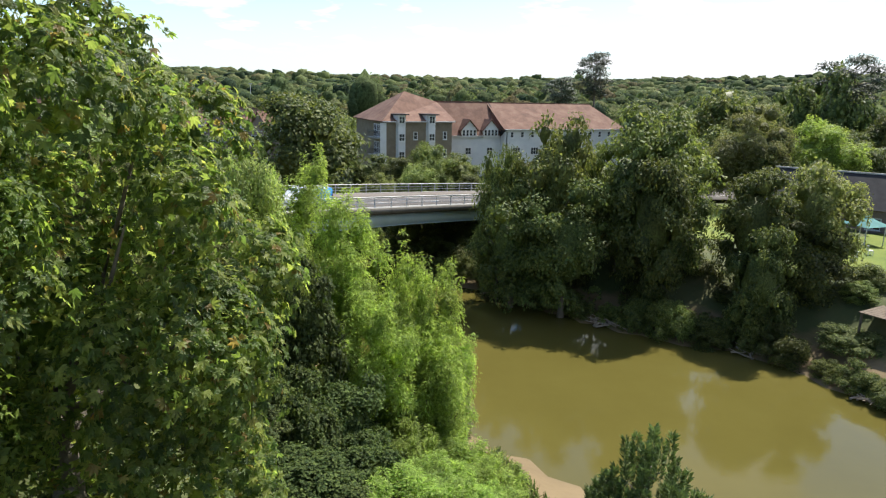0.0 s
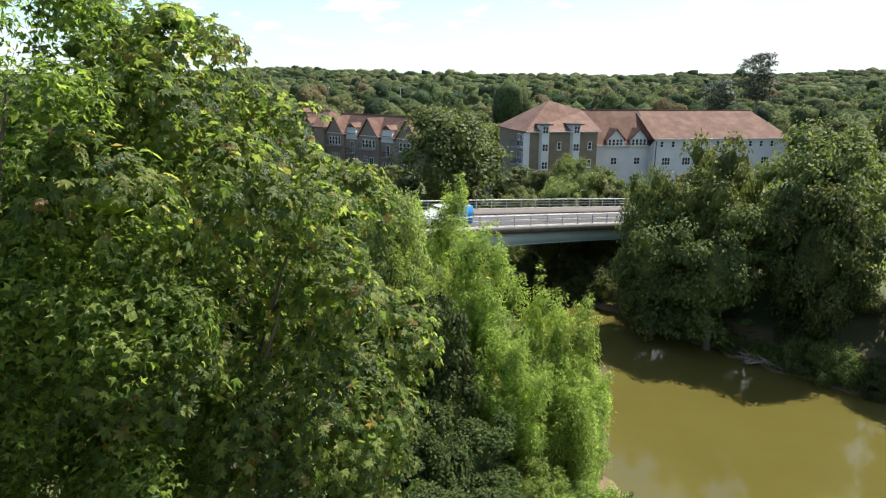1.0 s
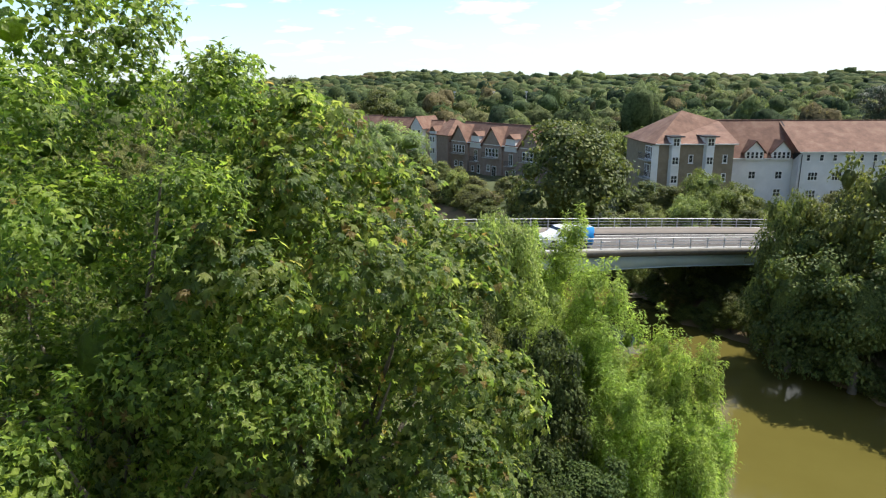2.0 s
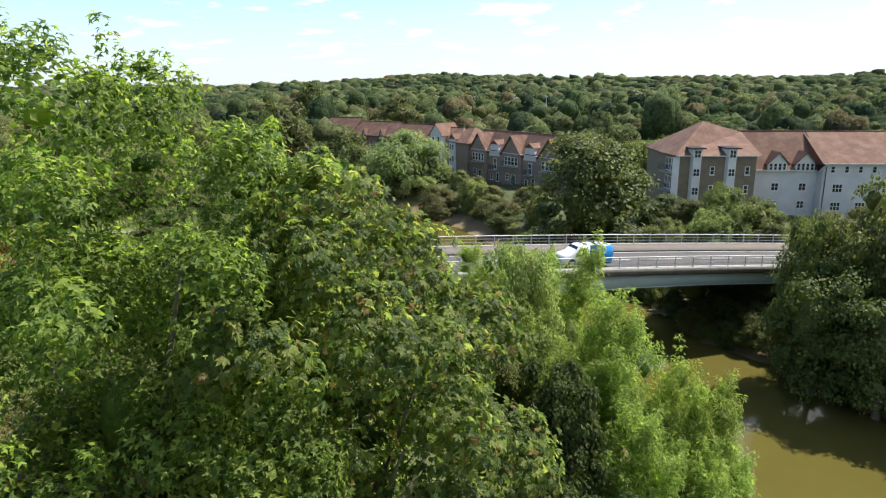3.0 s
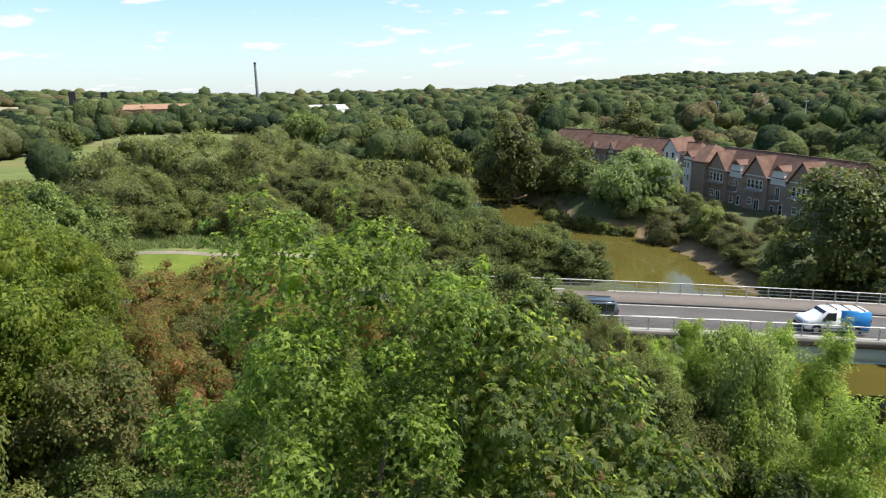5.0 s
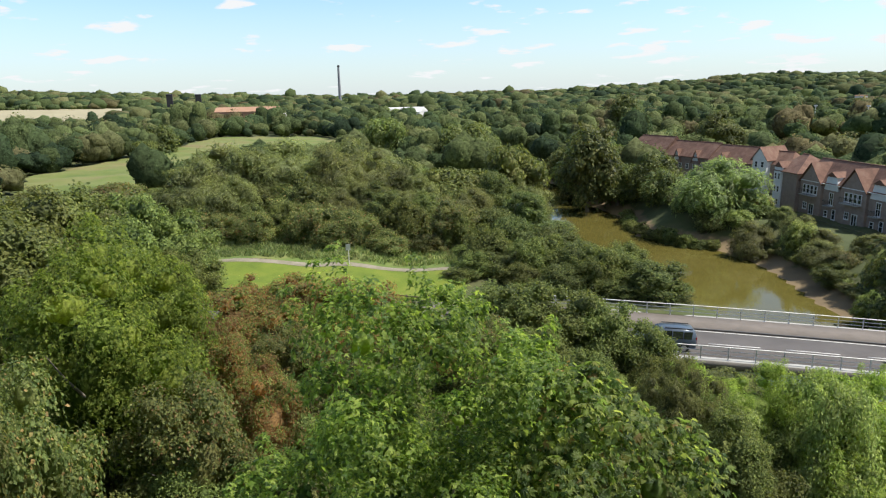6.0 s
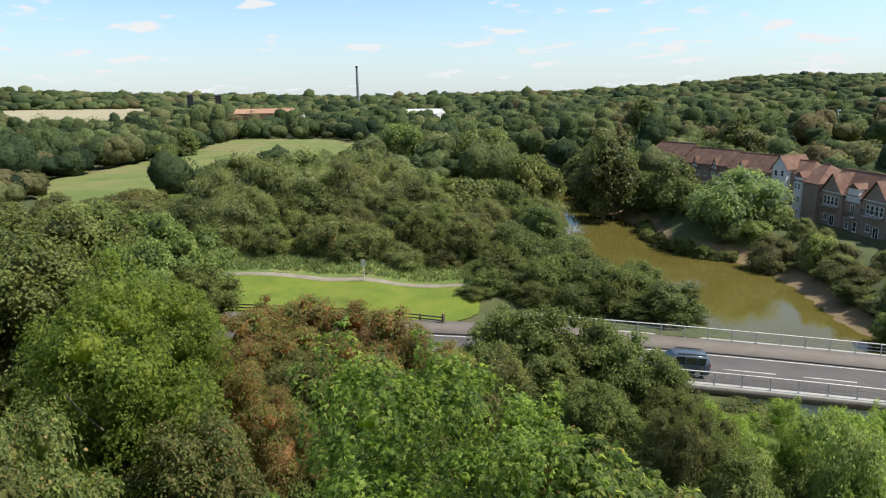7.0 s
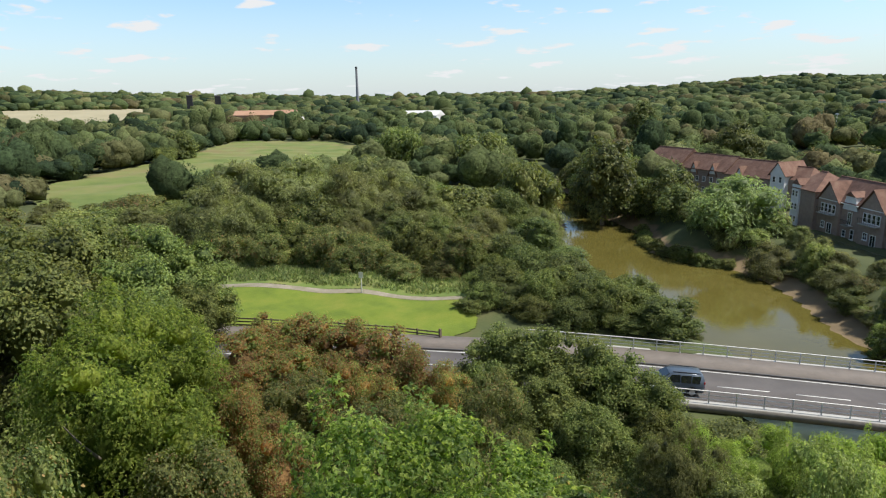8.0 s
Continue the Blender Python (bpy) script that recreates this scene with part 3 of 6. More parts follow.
patch("lawn", [(-86, 12), (-79.6, 18.6), (-73.6, 24.6), (-67.6, 30.6), (-61.8, 35.8), (-56.1, 40.1), (-51, 43.8), (-46, 40), (-45, 35.6), (-48.8, 32.8), (-52.9, 29), (-60, 22), (-66, 10)], 0.3, 0.10, GRASS, "bright mown grass beside the path", "grass")
patch("meadow", [(-176, 12), (-235, 22), (-292, 72), (-380, 132), (-330, 165), (-262, 160), (-208, 138), (-180, 95), (-178, 50), (-165, 25)], 1.5, 0.9, MEADOW, "pale dry summer meadow grass", "meadow")
patch("stubble_field", [(-1000, 35), (-1010, 215), (-900, 215), (-790, 150), (-700, 105), (-654, 38)], 8.0, 1.6, STUBBLE, "pale harvested stubble field far off", "field")
patch("rough_grass", [(-95, 31), (-86, 46), (-72, 46), (-60, 49), (-51.8, 44.6), (-56.9, 40.9), (-62.6, 36.6), (-68.4, 31.4), (-74.4, 25.4), (-80.4, 19.4), (-87, 14), (-93, 20)], 0.4, 0.12, ROUGH, "tall rough green grass beyond the path", "grass")
patch("field", [(-112, 244), (-60, 232), (-40, 262), (-70, 300), (-125, 300)], 4.0, 0.3, GRASS, "bright green playing field", "field")
patch("garden_lawn", [(24, 70), (33, 68), (40, 82), (47, 95), (43, 99), (36, 88)], 1.0, 0.10, GRASS, "bright green garden lawn in the sun", "grass")
patch("garden_lawn", [(36, 60), (41, 56), (50, 64), (54, 74), (44, 70)], 1.0, 0.10, GRASS, "bright green garden lawn in the sun", "grass")


def ribbon(name, line, width, lift, mat, label, category):
    """A strip of even width laid on the ground along a line, bent smoothly through its corners."""
    p = np.array(line, float)
    t = np.linspace(0, len(p) - 1, 90)
    k = np.arange(len(p))
    x, y = np.interp(t, k, p[:, 0]), np.interp(t, k, p[:, 1])
    for _ in range(60):
        x[1:-1] = (x[:-2] + 2 * x[1:-1] + x[2:]) / 4; y[1:-1] = (y[:-2] + 2 * y[1:-1] + y[2:]) / 4
    dx, dy = np.gradient(x), np.gradient(y)
    n = np.hypot(dx, dy)
    rows = []
    for side in (-0.5, -0.25, 0.0, 0.25, 0.5):
        w = side * width * (1 + 0.12 * np.sin(t * 7.1 + side * 9) * (abs(side) > 0.4))
        qx, qy = x - dy / n * w, y + dx / n * w
        rows.append(np.stack([qx, qy, land(qx, qy) + lift - 0.05 * (abs(side) > 0.4)], 1))
    v = np.stack(rows, 1).reshape(-1, 3)
    i, j = np.arange(len(t) - 1)[:, None] * 5, np.arange(4)[None]
    f = np.stack([i + j, i + 5 + j, i + 6 + j, i + 1 + j], -1).reshape(-1, 4)[:, ::-1]
    return tagged(new(name, array_mesh(name, v, f, mat, True)), label, category, kind="structure")


ribbon("path", [(-88, 10.5), (-80, 19), (-74, 25), (-68, 31), (-62.2, 36.2), (-56.5, 40.5), (-51.4, 44.2), (-47, 46.5)], 1.35, 0.17, PATH_GRAVEL, "pale gravel path across the grass", "path")


# ---- bridge ----
BRIDGE_X = np.arange(-29.0, 14.01, 1.0)
ROAD_X = np.arange(-85.0, 60.01, 1.0)


def swept(name, xs, profile, mat, parent, label="", smooth_faces=False):
    """A closed profile of (offset, height) carried along the road; callable heights may follow x."""
    rings = []
    for off, up in profile:
        rings.append(road_point(xs, off, up(xs) if callable(up) else up))
    v = np.stack(rings, 1).reshape(-1, 3)
    k, n = len(profile), len(xs)
    i = np.arange(n - 1)[:, None] * k
    j = np.arange(k)[None]
    jn = (j + 1) % k
    f = np.stack([i + j, i + k + j, i + k + jn, i + jn], -1).reshape(-1, 4)
    me = array_mesh(name, v, f, mat, smooth_faces)
    bm = bmesh.new(); bm.from_mesh(me); bm.verts.ensure_lookup_table()
    bm.faces.new([bm.verts[q] for q in range(k)][::-1]); bm.faces.new([bm.verts[(n - 1) * k + q] for q in range(k)])
    bmesh.ops.recalc_face_normals(bm, faces=bm.faces)
    bm.to_mesh(me); bm.free()
    ob = new(name, me)
    if parent is not None:
        ob.parent = parent
    if label:
        tagged(ob, label)
    return ob


bridge = tagged(new("road_bridge"), "pale concrete and blue-grey steel road bridge over the river", "bridge")
haunch = lambda xs: -1.15 - 0.9 * np.clip((-2 - xs) / 22, 0, 1) ** 1.6
swept("deck_slab", BRIDGE_X, [(-0.15, 0.10), (-0.15, -0.42), (10.4, -0.42), (10.4, 0.10), (9.95, 0.10), (9.95, -0.1), (0.5, -0.1), (0.5, 0.10)], CONCRETE, bridge, "pale concrete deck edge")
swept("edge_fascia", BRIDGE_X, [(-0.2, 0.06), (-0.2, -0.5), (-0.153, -0.5), (-0.153, 0.06)], FASCIA, bridge, "stained concrete edge of the deck")
swept("shadow_ledge", BRIDGE_X, [(-0.02, -0.42), (-0.02, -0.62), (10.25, -0.62), (10.25, -0.42)], DARKSTEEL, bridge, "dark ledge under the deck edge")
for o in (0.45, 3.5, 6.6, 9.6):
    swept("girder", BRIDGE_X, [(o, -0.62), (o, lambda xs: haunch(xs) - 0.62), (o + 0.35, lambda xs: haunch(xs) - 0.62), (o + 0.35, -0.62)], GIRDER, bridge, "blue-grey painted steel girder, deeper at its ends")
    swept("bottom_flange", BRIDGE_X, [(o - 0.12, lambda xs: haunch(xs) - 0.62), (o - 0.12, lambda xs: haunch(xs) - 0.68), (o + 0.47, lambda xs: haunch(xs) - 0.68), (o + 0.47, lambda xs: haunch(xs) - 0.62)], GIRDER, bridge)
road = swept("road", ROAD_X, [(0.5, 0.0), (0.5, -0.09), (6.9, -0.09), (6.9, 0.0)], ASPHALT, None)
tagged(road, "grey-mauve asphalt carriageway with white markings", "road", kind="structure")
swept("footway", ROAD_X, [(6.9, 0.13), (6.9, -0.09), (9.95, -0.09), (9.95, 0.13)], FOOTWAY, road, "dull pink paved footway")
swept("kerb", ROAD_X, [(6.78, 0.14), (6.78, 0.0), (6.9, 0.0), (6.9, 0.14)], DARKSTEEL, road, "dark granite kerb")
swept("edge_line", ROAD_X, [(6.42, 0.006), (6.42, 0.001), (6.56, 0.001), (6.56, 0.006)], LINEPAINT, road)
_x = -80.0
while _x < 55:
    y0, z0, s0 = road_line(np.array(_x))
    step = 1 / math.hypot(1, float(s0))
    swept("lane_dash", np.linspace(_x, _x + 4 * step, 5), [(3.55, 0.006), (3.55, 0.001), (3.68, 0.001), (3.68, 0.006)], LINEPAINT, road)
    _x += 6 * step


def rail_run(name, off, base, xs, label):
    """A parapet: three long bars on posts."""
    top = tagged(new(name), label, "railing")
    for h, r in ((1.0, 0.045), (0.68, 0.028), (0.36, 0.028)):
        v, f = tube_arrays(road_point(xs, off, base + h), np.full(len(xs), r), 8)
        ob = new("rail_bar", array_mesh("rail_bar", v, f, GALV, True)); ob.parent = top
    x = xs[0]
    while x < xs[-1]:
        p = Vector(road_point(np.array(float(x)), off, base))
        s = float(road_line(np.array(float(x)))[2])
        bm = bmesh.new()
        box(bm, -0.035, 0.035, -0.05, 0.05, -0.05, 1.02, bevel=0.008)
        box(bm, -0.09, 0.09, -0.09, 0.09, -0.03, 0.02)
        post = part("rail_post", bm, GALV, top)
        post.matrix_world = Matrix.Translation(p) @ Matrix.Rotation(math.atan(s), 4, "Z")
        x += 2.0 / math.hypot(1, s)
    return top


rail_run("parapet_railing", 0.12, 0.10, np.arange(-29, 16.1, 1.0), "galvanised steel parapet railing on the bridge edge")
rail_run("parapet_railing", 10.08, 0.10, np.arange(-33, 20.1, 1.0), "galvanised steel parapet railing beside the footway")
# abutment walls
for x0, x1 in ((-34.0, -28.0), (18.0, 22.0)):
    xs = np.linspace(x0, x1, 7)
    swept("abutment", xs, [(-0.1, -0.1), (-0.1, -8.5), (10.3, -8.5), (10.3, -0.1)], CONCRETE, bridge, "weathered concrete abutment")


# ---- buildings ----
BRICK = varied("yellow_stock_brick", [(0.16, 0.13, 0.09), (0.23, 0.19, 0.135)], 1.2, 0.9, 0.2, 30)
BROWNBRICK = varied("brown_brick", [(0.2, 0.15, 0.122), (0.275, 0.212, 0.175)], 1.2, 0.9, 0.2, 30)
RENDER = varied("white_render", [(0.492, 0.5, 0.508), (0.607, 0.607, 0.599)], 0.5, 0.8, 0.1, 20)
TRIM = varied("white_painted_trim", [(0.558, 0.558, 0.549), (0.656, 0.656, 0.648)], 1.0, 0.55)
DARKWALL = varied("dark_retaining_wall", [(0.041, 0.0369, 0.0369), (0.082, 0.0738, 0.0697)], 0.8, 0.9, 0.3, 10)
SLATE = varied("dark_slate", [(0.0221, 0.0221, 0.0246), (0.0394, 0.0394, 0.0418)], 0.9, 0.8, 0.2, 10, spec=0.1)
GLASS = material("window_glass", (0.0246, 0.0287, 0.0328), 0.06, 0.0, 0.8)
BLACKMETAL = material("black_painted_metal", (0.0164, 0.0164, 0.018), 0.5)
TEAL = varied("teal_canvas", [(0.0492, 0.164, 0.156), (0.0738, 0.213, 0.205)], 2.0, 0.8)
TIMBER = varied("weathered_timber", [(0.082, 0.0615, 0.0451), (0.148, 0.115, 0.082)], 2.5, 0.9, 0.3, 20)


def tile_material():
    m = varied("red_clay_tile", [(0.1, 0.052, 0.037), (0.15, 0.08, 0.056), (0.2, 0.122, 0.087)], 0.5, 0.9)
    n, l = m.node_tree.nodes, m.node_tree.links
    co = n.new("ShaderNodeTexCoord")
    wave = n.new("ShaderNodeTexWave"); wave.bands_direction = "Z"; wave.wave_profile = "SAW"
    wave.inputs["Scale"].default_value = 1.9; wave.inputs["Distortion"].default_value = 0.15
    l.new(co.outputs["Object"], wave.inputs["Vector"])
    bp = n.new("ShaderNodeBump"); bp.inputs["Strength"].default_value = 0.6; bp.inputs["Distance"].default_value = 0.06
    l.new(wave.outputs["Fac"], bp.inputs["Height"])
    l.new(bp.outputs[0], n["Principled BSDF"].inputs["Normal"])
    return m


TILE = tile_material()


def prism(name, poly, z0, z1, mat, parent, label=""):
    bm = bmesh.new()
    lo = [bm.verts.new((x, y, z0)) for x, y in poly]
    hi = [bm.verts.new((x, y, z1)) for x, y in poly]
    n = len(poly)
    for i in range(n):
        bm.faces.new((lo[i], lo[(i + 1) % n], hi[(i + 1) % n], hi[i]))
    bm.faces.new(hi); bm.faces.new(lo[::-1])
    bmesh.ops.recalc_face_normals(bm, faces=bm.faces)
    return part(name, bm, mat, parent, label)


def solid(name, verts, faces, mat, parent, label=""):
    bm = bmesh.new()
    vs = [bm.verts.new(v) for v in verts]
    for f in faces:
        bm.faces.new([vs[i] for i in f])
    bmesh.ops.recalc_face_normals(bm, faces=bm.faces)
    return part(name, bm, mat, parent, label)


def hip_roof(parent, x0, x1, y0, y1, z, zr, in0, in1, yr=None, over=0.45, name="roof"):
    """A roof over a rectangle, with a ridge along x; in0, in1: how far each end slopes in (0: a gable)."""
    yr = (y0 + y1) / 2 if yr is None else yr
    a, b, c, d = x0 - over, x1 + over, y0 - over, y1 + over
    t = 0.18
    v = [(a, c, z), (b, c, z), (b, d, z), (a, d, z), (a + in0, yr, zr), (b - in1, yr, zr), (a, c, z - t), (b, c, z - t), (b, d, z - t), (a, d, z - t)]
    ob = solid(name, v, [(0, 1, 5, 4), (2, 3, 4, 5), (1, 2, 5), (3, 0, 4), (6, 7, 1, 0), (7, 8, 2, 1), (8, 9, 3, 2), (9, 6, 0, 3), (9, 8, 7, 6)], TILE, parent)
    ridge = bmesh.new()
    box(ridge, a + in0 - 0.1, b - in1 + 0.1, yr - 0.14, yr + 0.14, zr - 0.08, zr + 0.09)
    part("ridge_tiles", ridge, TILE, parent)
    return ob


def gable_roof_y(parent, xc, half, y0, y1, z, zr, over=0.3, name="gable_roof"):
    """A small roof whose ridge runs back along y, over a gable that faces -y."""
    v = []
    for y in (y0 - over, y1):
        v += [(xc - half - over, y, z - over * (zr - z) / half), (xc, y, zr), (xc + half + over, y, z - over * (zr - z) / half)]
    v += [(p[0], p[1], p[2] - 0.16) for p in v]
    f = [(0, 1, 4, 3), (1, 2, 5, 4), (6, 9, 10, 7), (7, 10, 11, 8), (0, 6, 7, 1), (1, 7, 8, 2), (0, 3, 9, 6), (2, 8, 11, 5), (3, 4, 10, 9), (4, 5, 11, 10)]
    return solid(name, v, f, TILE, parent)


def window(parent, x, y, z, w, h, cols=2, rows=2, turn=0.0, name="window"):
    """A white framed window whose pane lies just behind its bars; it faces -y before it is turned."""
    m = Matrix.Translation((x, y, z)) @ Matrix.Rotation(radians(turn), 4, "Z")
    o, i = 0.06, 0.05
    rings = []
    for yy in (-0.07, 0.02):
        rings.append([(-w / 2 - o, yy, -o), (w / 2 + o, yy, -o), (w / 2 + o, yy, h + o), (-w / 2 - o, yy, h + o), (-w / 2 + i, yy, i), (w / 2 - i, yy, i), (w / 2 - i, yy, h - i), (-w / 2 + i, yy, h - i)])
    f = []
    for k in range(4):
        n = (k + 1) % 4
        f += [(k, n, 4 + n, 4 + k), (8 + n, 8 + k, 12 + k, 12 + n), (k, 8 + k, 8 + n, n), (4 + k, 4 + n, 12 + n, 12 + k)]
    fr = solid(name, rings[0] + rings[1], f, TRIM, parent, "white framed window")
    fr.matrix_local = m
    for k in range(1, cols):
        px = -w / 2 + w * k / cols
        bm = bmesh.new(); box(bm, px - 0.04, px + 0.04, -0.06, 0.0, i, h - i); part("mullion", bm, TRIM, fr)
    for k in range(1, rows):
        bm = bmesh.new(); box(bm, -w / 2 + i, w / 2 - i, -0.055, 0.0, h * k / rows - 0.035, h * k / rows + 0.035); part("transom", bm, TRIM, fr)
    bm = bmesh.new(); box(bm, -w / 2, w / 2, -0.03, 0.0, 0, h)
    part("pane", bm, GLASS, fr)
    bm = bmesh.new(); box(bm, -w / 2 - 0.12, w / 2 + 0.12, -0.16, 0.0, -0.14, -0.06)
    part("sill", bm, TRIM, fr)
    return fr


def gutter(parent, x0, x1, y, z):
    bm = bmesh.new(); box(bm, x0, x1, y - 0.12, y + 0.02, z - 0.14, z)
    part("gutter", bm, TRIM, parent)


def balcony(parent, x, y, z, w, turn):
    m = Matrix.Translation((x, y, z)) @ Matrix.Rotation(radians(turn), 4, "Z")
    bm = bmesh.new(); box(bm, -w / 2, w / 2, -1.1, 0.1, -0.15, 0)
    ob = part("balcony", bm, CONCRETE, parent, "balcony with a dark railing")
    ob.matrix_local = m
    bm = bmesh.new(); box(bm, -w / 2, w / 2, -1.12, -1.04, 1.0, 1.07)
    part("handrail", bm, BLACKMETAL, ob)
    bm = bmesh.new(); box(bm, -0.02, 0.02, -1.1, -1.06, 0, 1.0)
    first = part("baluster", bm, BLACKMETAL, ob)
    for k, px in enumerate(np.linspace(-w / 2 + 0.03, w / 2 - 0.03, 9)):
        bar = first if k == 0 else new("baluster", first.data)
        bar.parent = ob
        bar.matrix_local = Matrix.Translation((px, 0, 0))


def apartments():
    """The large block: a hipped corner part with white bays, and a long wing with gables and a rendered end."""
    root = tagged(new("apartment_building"), "brick and white-rendered apartment block with red tiled hipped roofs", "building")
    root.matrix_world = Matrix.Translation((-10.2, 107, 0)) @ Matrix.Rotation(radians(22), 4, "Z") @ Matrix.Translation((10.2, -107, 0))
    Z0, E1, E2, E3 = 2.6, 15.2, 12.5, 13.7
    prism("wall", [(-10.6, 111.6), (-10.2, 107), (2.0, 107), (2.0, 123), (-10.6, 123)], Z0, E1, BRICK, root, "yellow stock brick wall")
    prism("wall", [(2.0, 111.3), (13.4, 111.3), (13.4, 123), (2.0, 123)], Z0, E2, RENDER, root, "white rendered wall")
    prism("wall", [(13.4, 109.4), (39, 109.4), (39, 123), (13.4, 123)], Z0, E3, RENDER, root, "white rendered wall")
    # corner roof
    e, r = E1, 20.0
    v = [(-11.1, 111.6, e), (-10.5, 106.5, e), (2.5, 106.5, e), (2.5, 123.5, e), (-11.1, 123.5, e), (-4.0, 115, r), (2.5, 115.6, 18.2)]
    lo = [(x, y, z - 0.18) for x, y, z in v[:5]]
    solid("roof", v + lo, [(0, 1, 5), (1, 2, 6, 5), (2, 3, 6), (3, 4, 5, 6), (4, 0, 5)] + [(7 + i, 7 + (i + 1) % 5, (i + 1) % 5, i) for i in range(5)] + [(11, 10, 9, 8, 7)], TILE, root, "red-brown clay tile roof")
    # the wing's roofs sweep down to lower eaves
    hip_roof(root, 2.0, 13.4, 111.3, 123, E2, 18.3, 0, 0, 117.0, 0.4)
    hip_roof(root, 13.4, 39, 109.4, 123, E3, 18.2, 0, 3.5, 117.0, 0.4)
    gutter(root, -10.4, 2.4, 106.5, E1 - 0.02); gutter(root, 13.2, 39.3, 108.98, E3 - 0.02); gutter(root, 2.6, 13.0, 110.86, E2 - 0.02)
    # two white bays that rise through the eaves as dormers
    for bx in (-7.2, -1.9):
        prism("bay", [(bx - 0.85, 107.02), (bx - 0.6, 106.35), (bx + 0.6, 106.35), (bx + 0.85, 107.02)], Z0, E1 + 1.0, TRIM, root, "white rendered window bay")
        bm = bmesh.new(); box(bm, bx - 0.85, bx + 0.85, 106.9, 109.5, E1 - 0.1, E1 + 1.0); part("dormer_cheek", bm, TRIM, root)
        bm = bmesh.new(); box(bm, bx - 1.15, bx + 1.15, 105.95, 110.2, E1 + 1.0, E1 + 1.16); part("dormer_roof", bm, SLATE, root)
        for z in (E1 - 0.35, E1 - 3.2, E1 - 6.1, E1 - 9.0):
            window(root, bx, 106.33, z, 0.95, 1.15, 2, 2)
    for wx in (-4.6, 0.7):
        for z in (E1 - 3.0, E1 - 5.9, E1 - 8.8):
            window(root, wx, 106.98, z, 0.6, 1.2, 1, 2)
    # pale quoin strip on the corner, and the balcony face beside it
    prism("quoin", [(-10.75, 106.9), (-10.1, 106.8), (-9.7, 106.8), (-9.7, 107.05), (-10.3, 107.3)], Z0, E1 - 0.3, TRIM, root, "white corner pilaster")
    turn = math.degrees(math.atan2(-4.6, 0.4))
    for z in (E1 - 2.6, E1 - 5.5, E1 - 8.4, E1 - 11.2):
        for f in (0.25, 0.5, 0.75):
            window(root, -10.2 - 0.4 * f - 0.03, 107 + 4.6 * f - 0.02, z, 1.0, 2.0, 2, 2, turn)
        balcony(root, -10.4, 109.3, z - 0.1, 4.2, turn)
    # gabled dormers on the low part of the wing
    for gx in (7.0, 11.3):
        solid("gable", [(gx - 1.5, 111.0, E2 - 0.4), (gx + 1.5, 111.0, E2 - 0.4), (gx + 1.5, 111.0, E2 + 1.1), (gx, 111.0, E2 + 2.7), (gx - 1.5, 111.0, E2 + 1.1),
                         (gx - 1.5, 116.0, E2 - 0.4), (gx + 1.5, 116.0, E2 - 0.4), (gx + 1.5, 116.0, E2 + 1.1), (gx, 116.0, E2 + 2.7), (gx - 1.5, 116.0, E2 + 1.1)],
              [(0, 1, 2, 3, 4), (9, 8, 7, 6, 5), (0, 4, 9, 5), (1, 6, 7, 2), (4, 3, 8, 9), (3, 2, 7, 8), (0, 5, 6, 1)], TRIM, root, "white boarded gable")
        gable_roof_y(root, gx, 1.5, 110.9, 117.0, E2 + 1.1 + 0.12, E2 + 2.85)
        for i in range(4):
            window(root, gx - 1.05 + 0.7 * i, 110.97, E2 - 0.1, 0.5, 1.1, 1, 2)
        window(root, gx, 111.27, E2 - 3.4, 1.1, 1.2, 2, 2)
        window(root, gx, 111.27, E2 - 6.3, 1.1, 1.2, 2, 2)
    # rows of windows on the rendered end, and its downpipe
    for i in range(11):
        window(root, 14.8 + 2.1 * i, 109.37, E3 - 1.5, 0.62, 1.0, 1, 2)
    for i in range(6):
        for z in (E3 - 4.6, E3 - 7.5):
            window(root, 15.8 + 3.8 * i, 109.37, z, 1.5, 1.3, 3, 2)
    for px in (13.75, 25.2, 2.15):
        bm = bmesh.new(); bmesh.ops.create_cone(bm, cap_ends=True, segments=8, radius1=0.07, radius2=0.07, depth=E3 - Z0, matrix=Matrix.Translation((px, 109.28 if px > 5 else 111.2, (E3 + Z0) / 2 - 0.5)))
        part("downpipe", bm, BLACKMETAL, root)
    # valley between the roofs
    solid("valley_wall", [(13.25, 109.0, E3 - 0.2), (13.25, 117.0, 18.25), (13.25, 117.0, 14.8), (13.25, 111.0, E2 - 0.2), (13.5, 109.0, E3 - 0.2), (13.5, 117.0, 18.25), (13.5, 117.0, 14.8), (13.5, 111.0, E2 - 0.2)],
          [(0, 1, 2, 3), (7, 6, 5, 4), (0, 4, 5, 1), (1, 5, 6, 2), (2, 6, 7, 3), (3, 7, 4, 0)], SLATE, root)
    return root


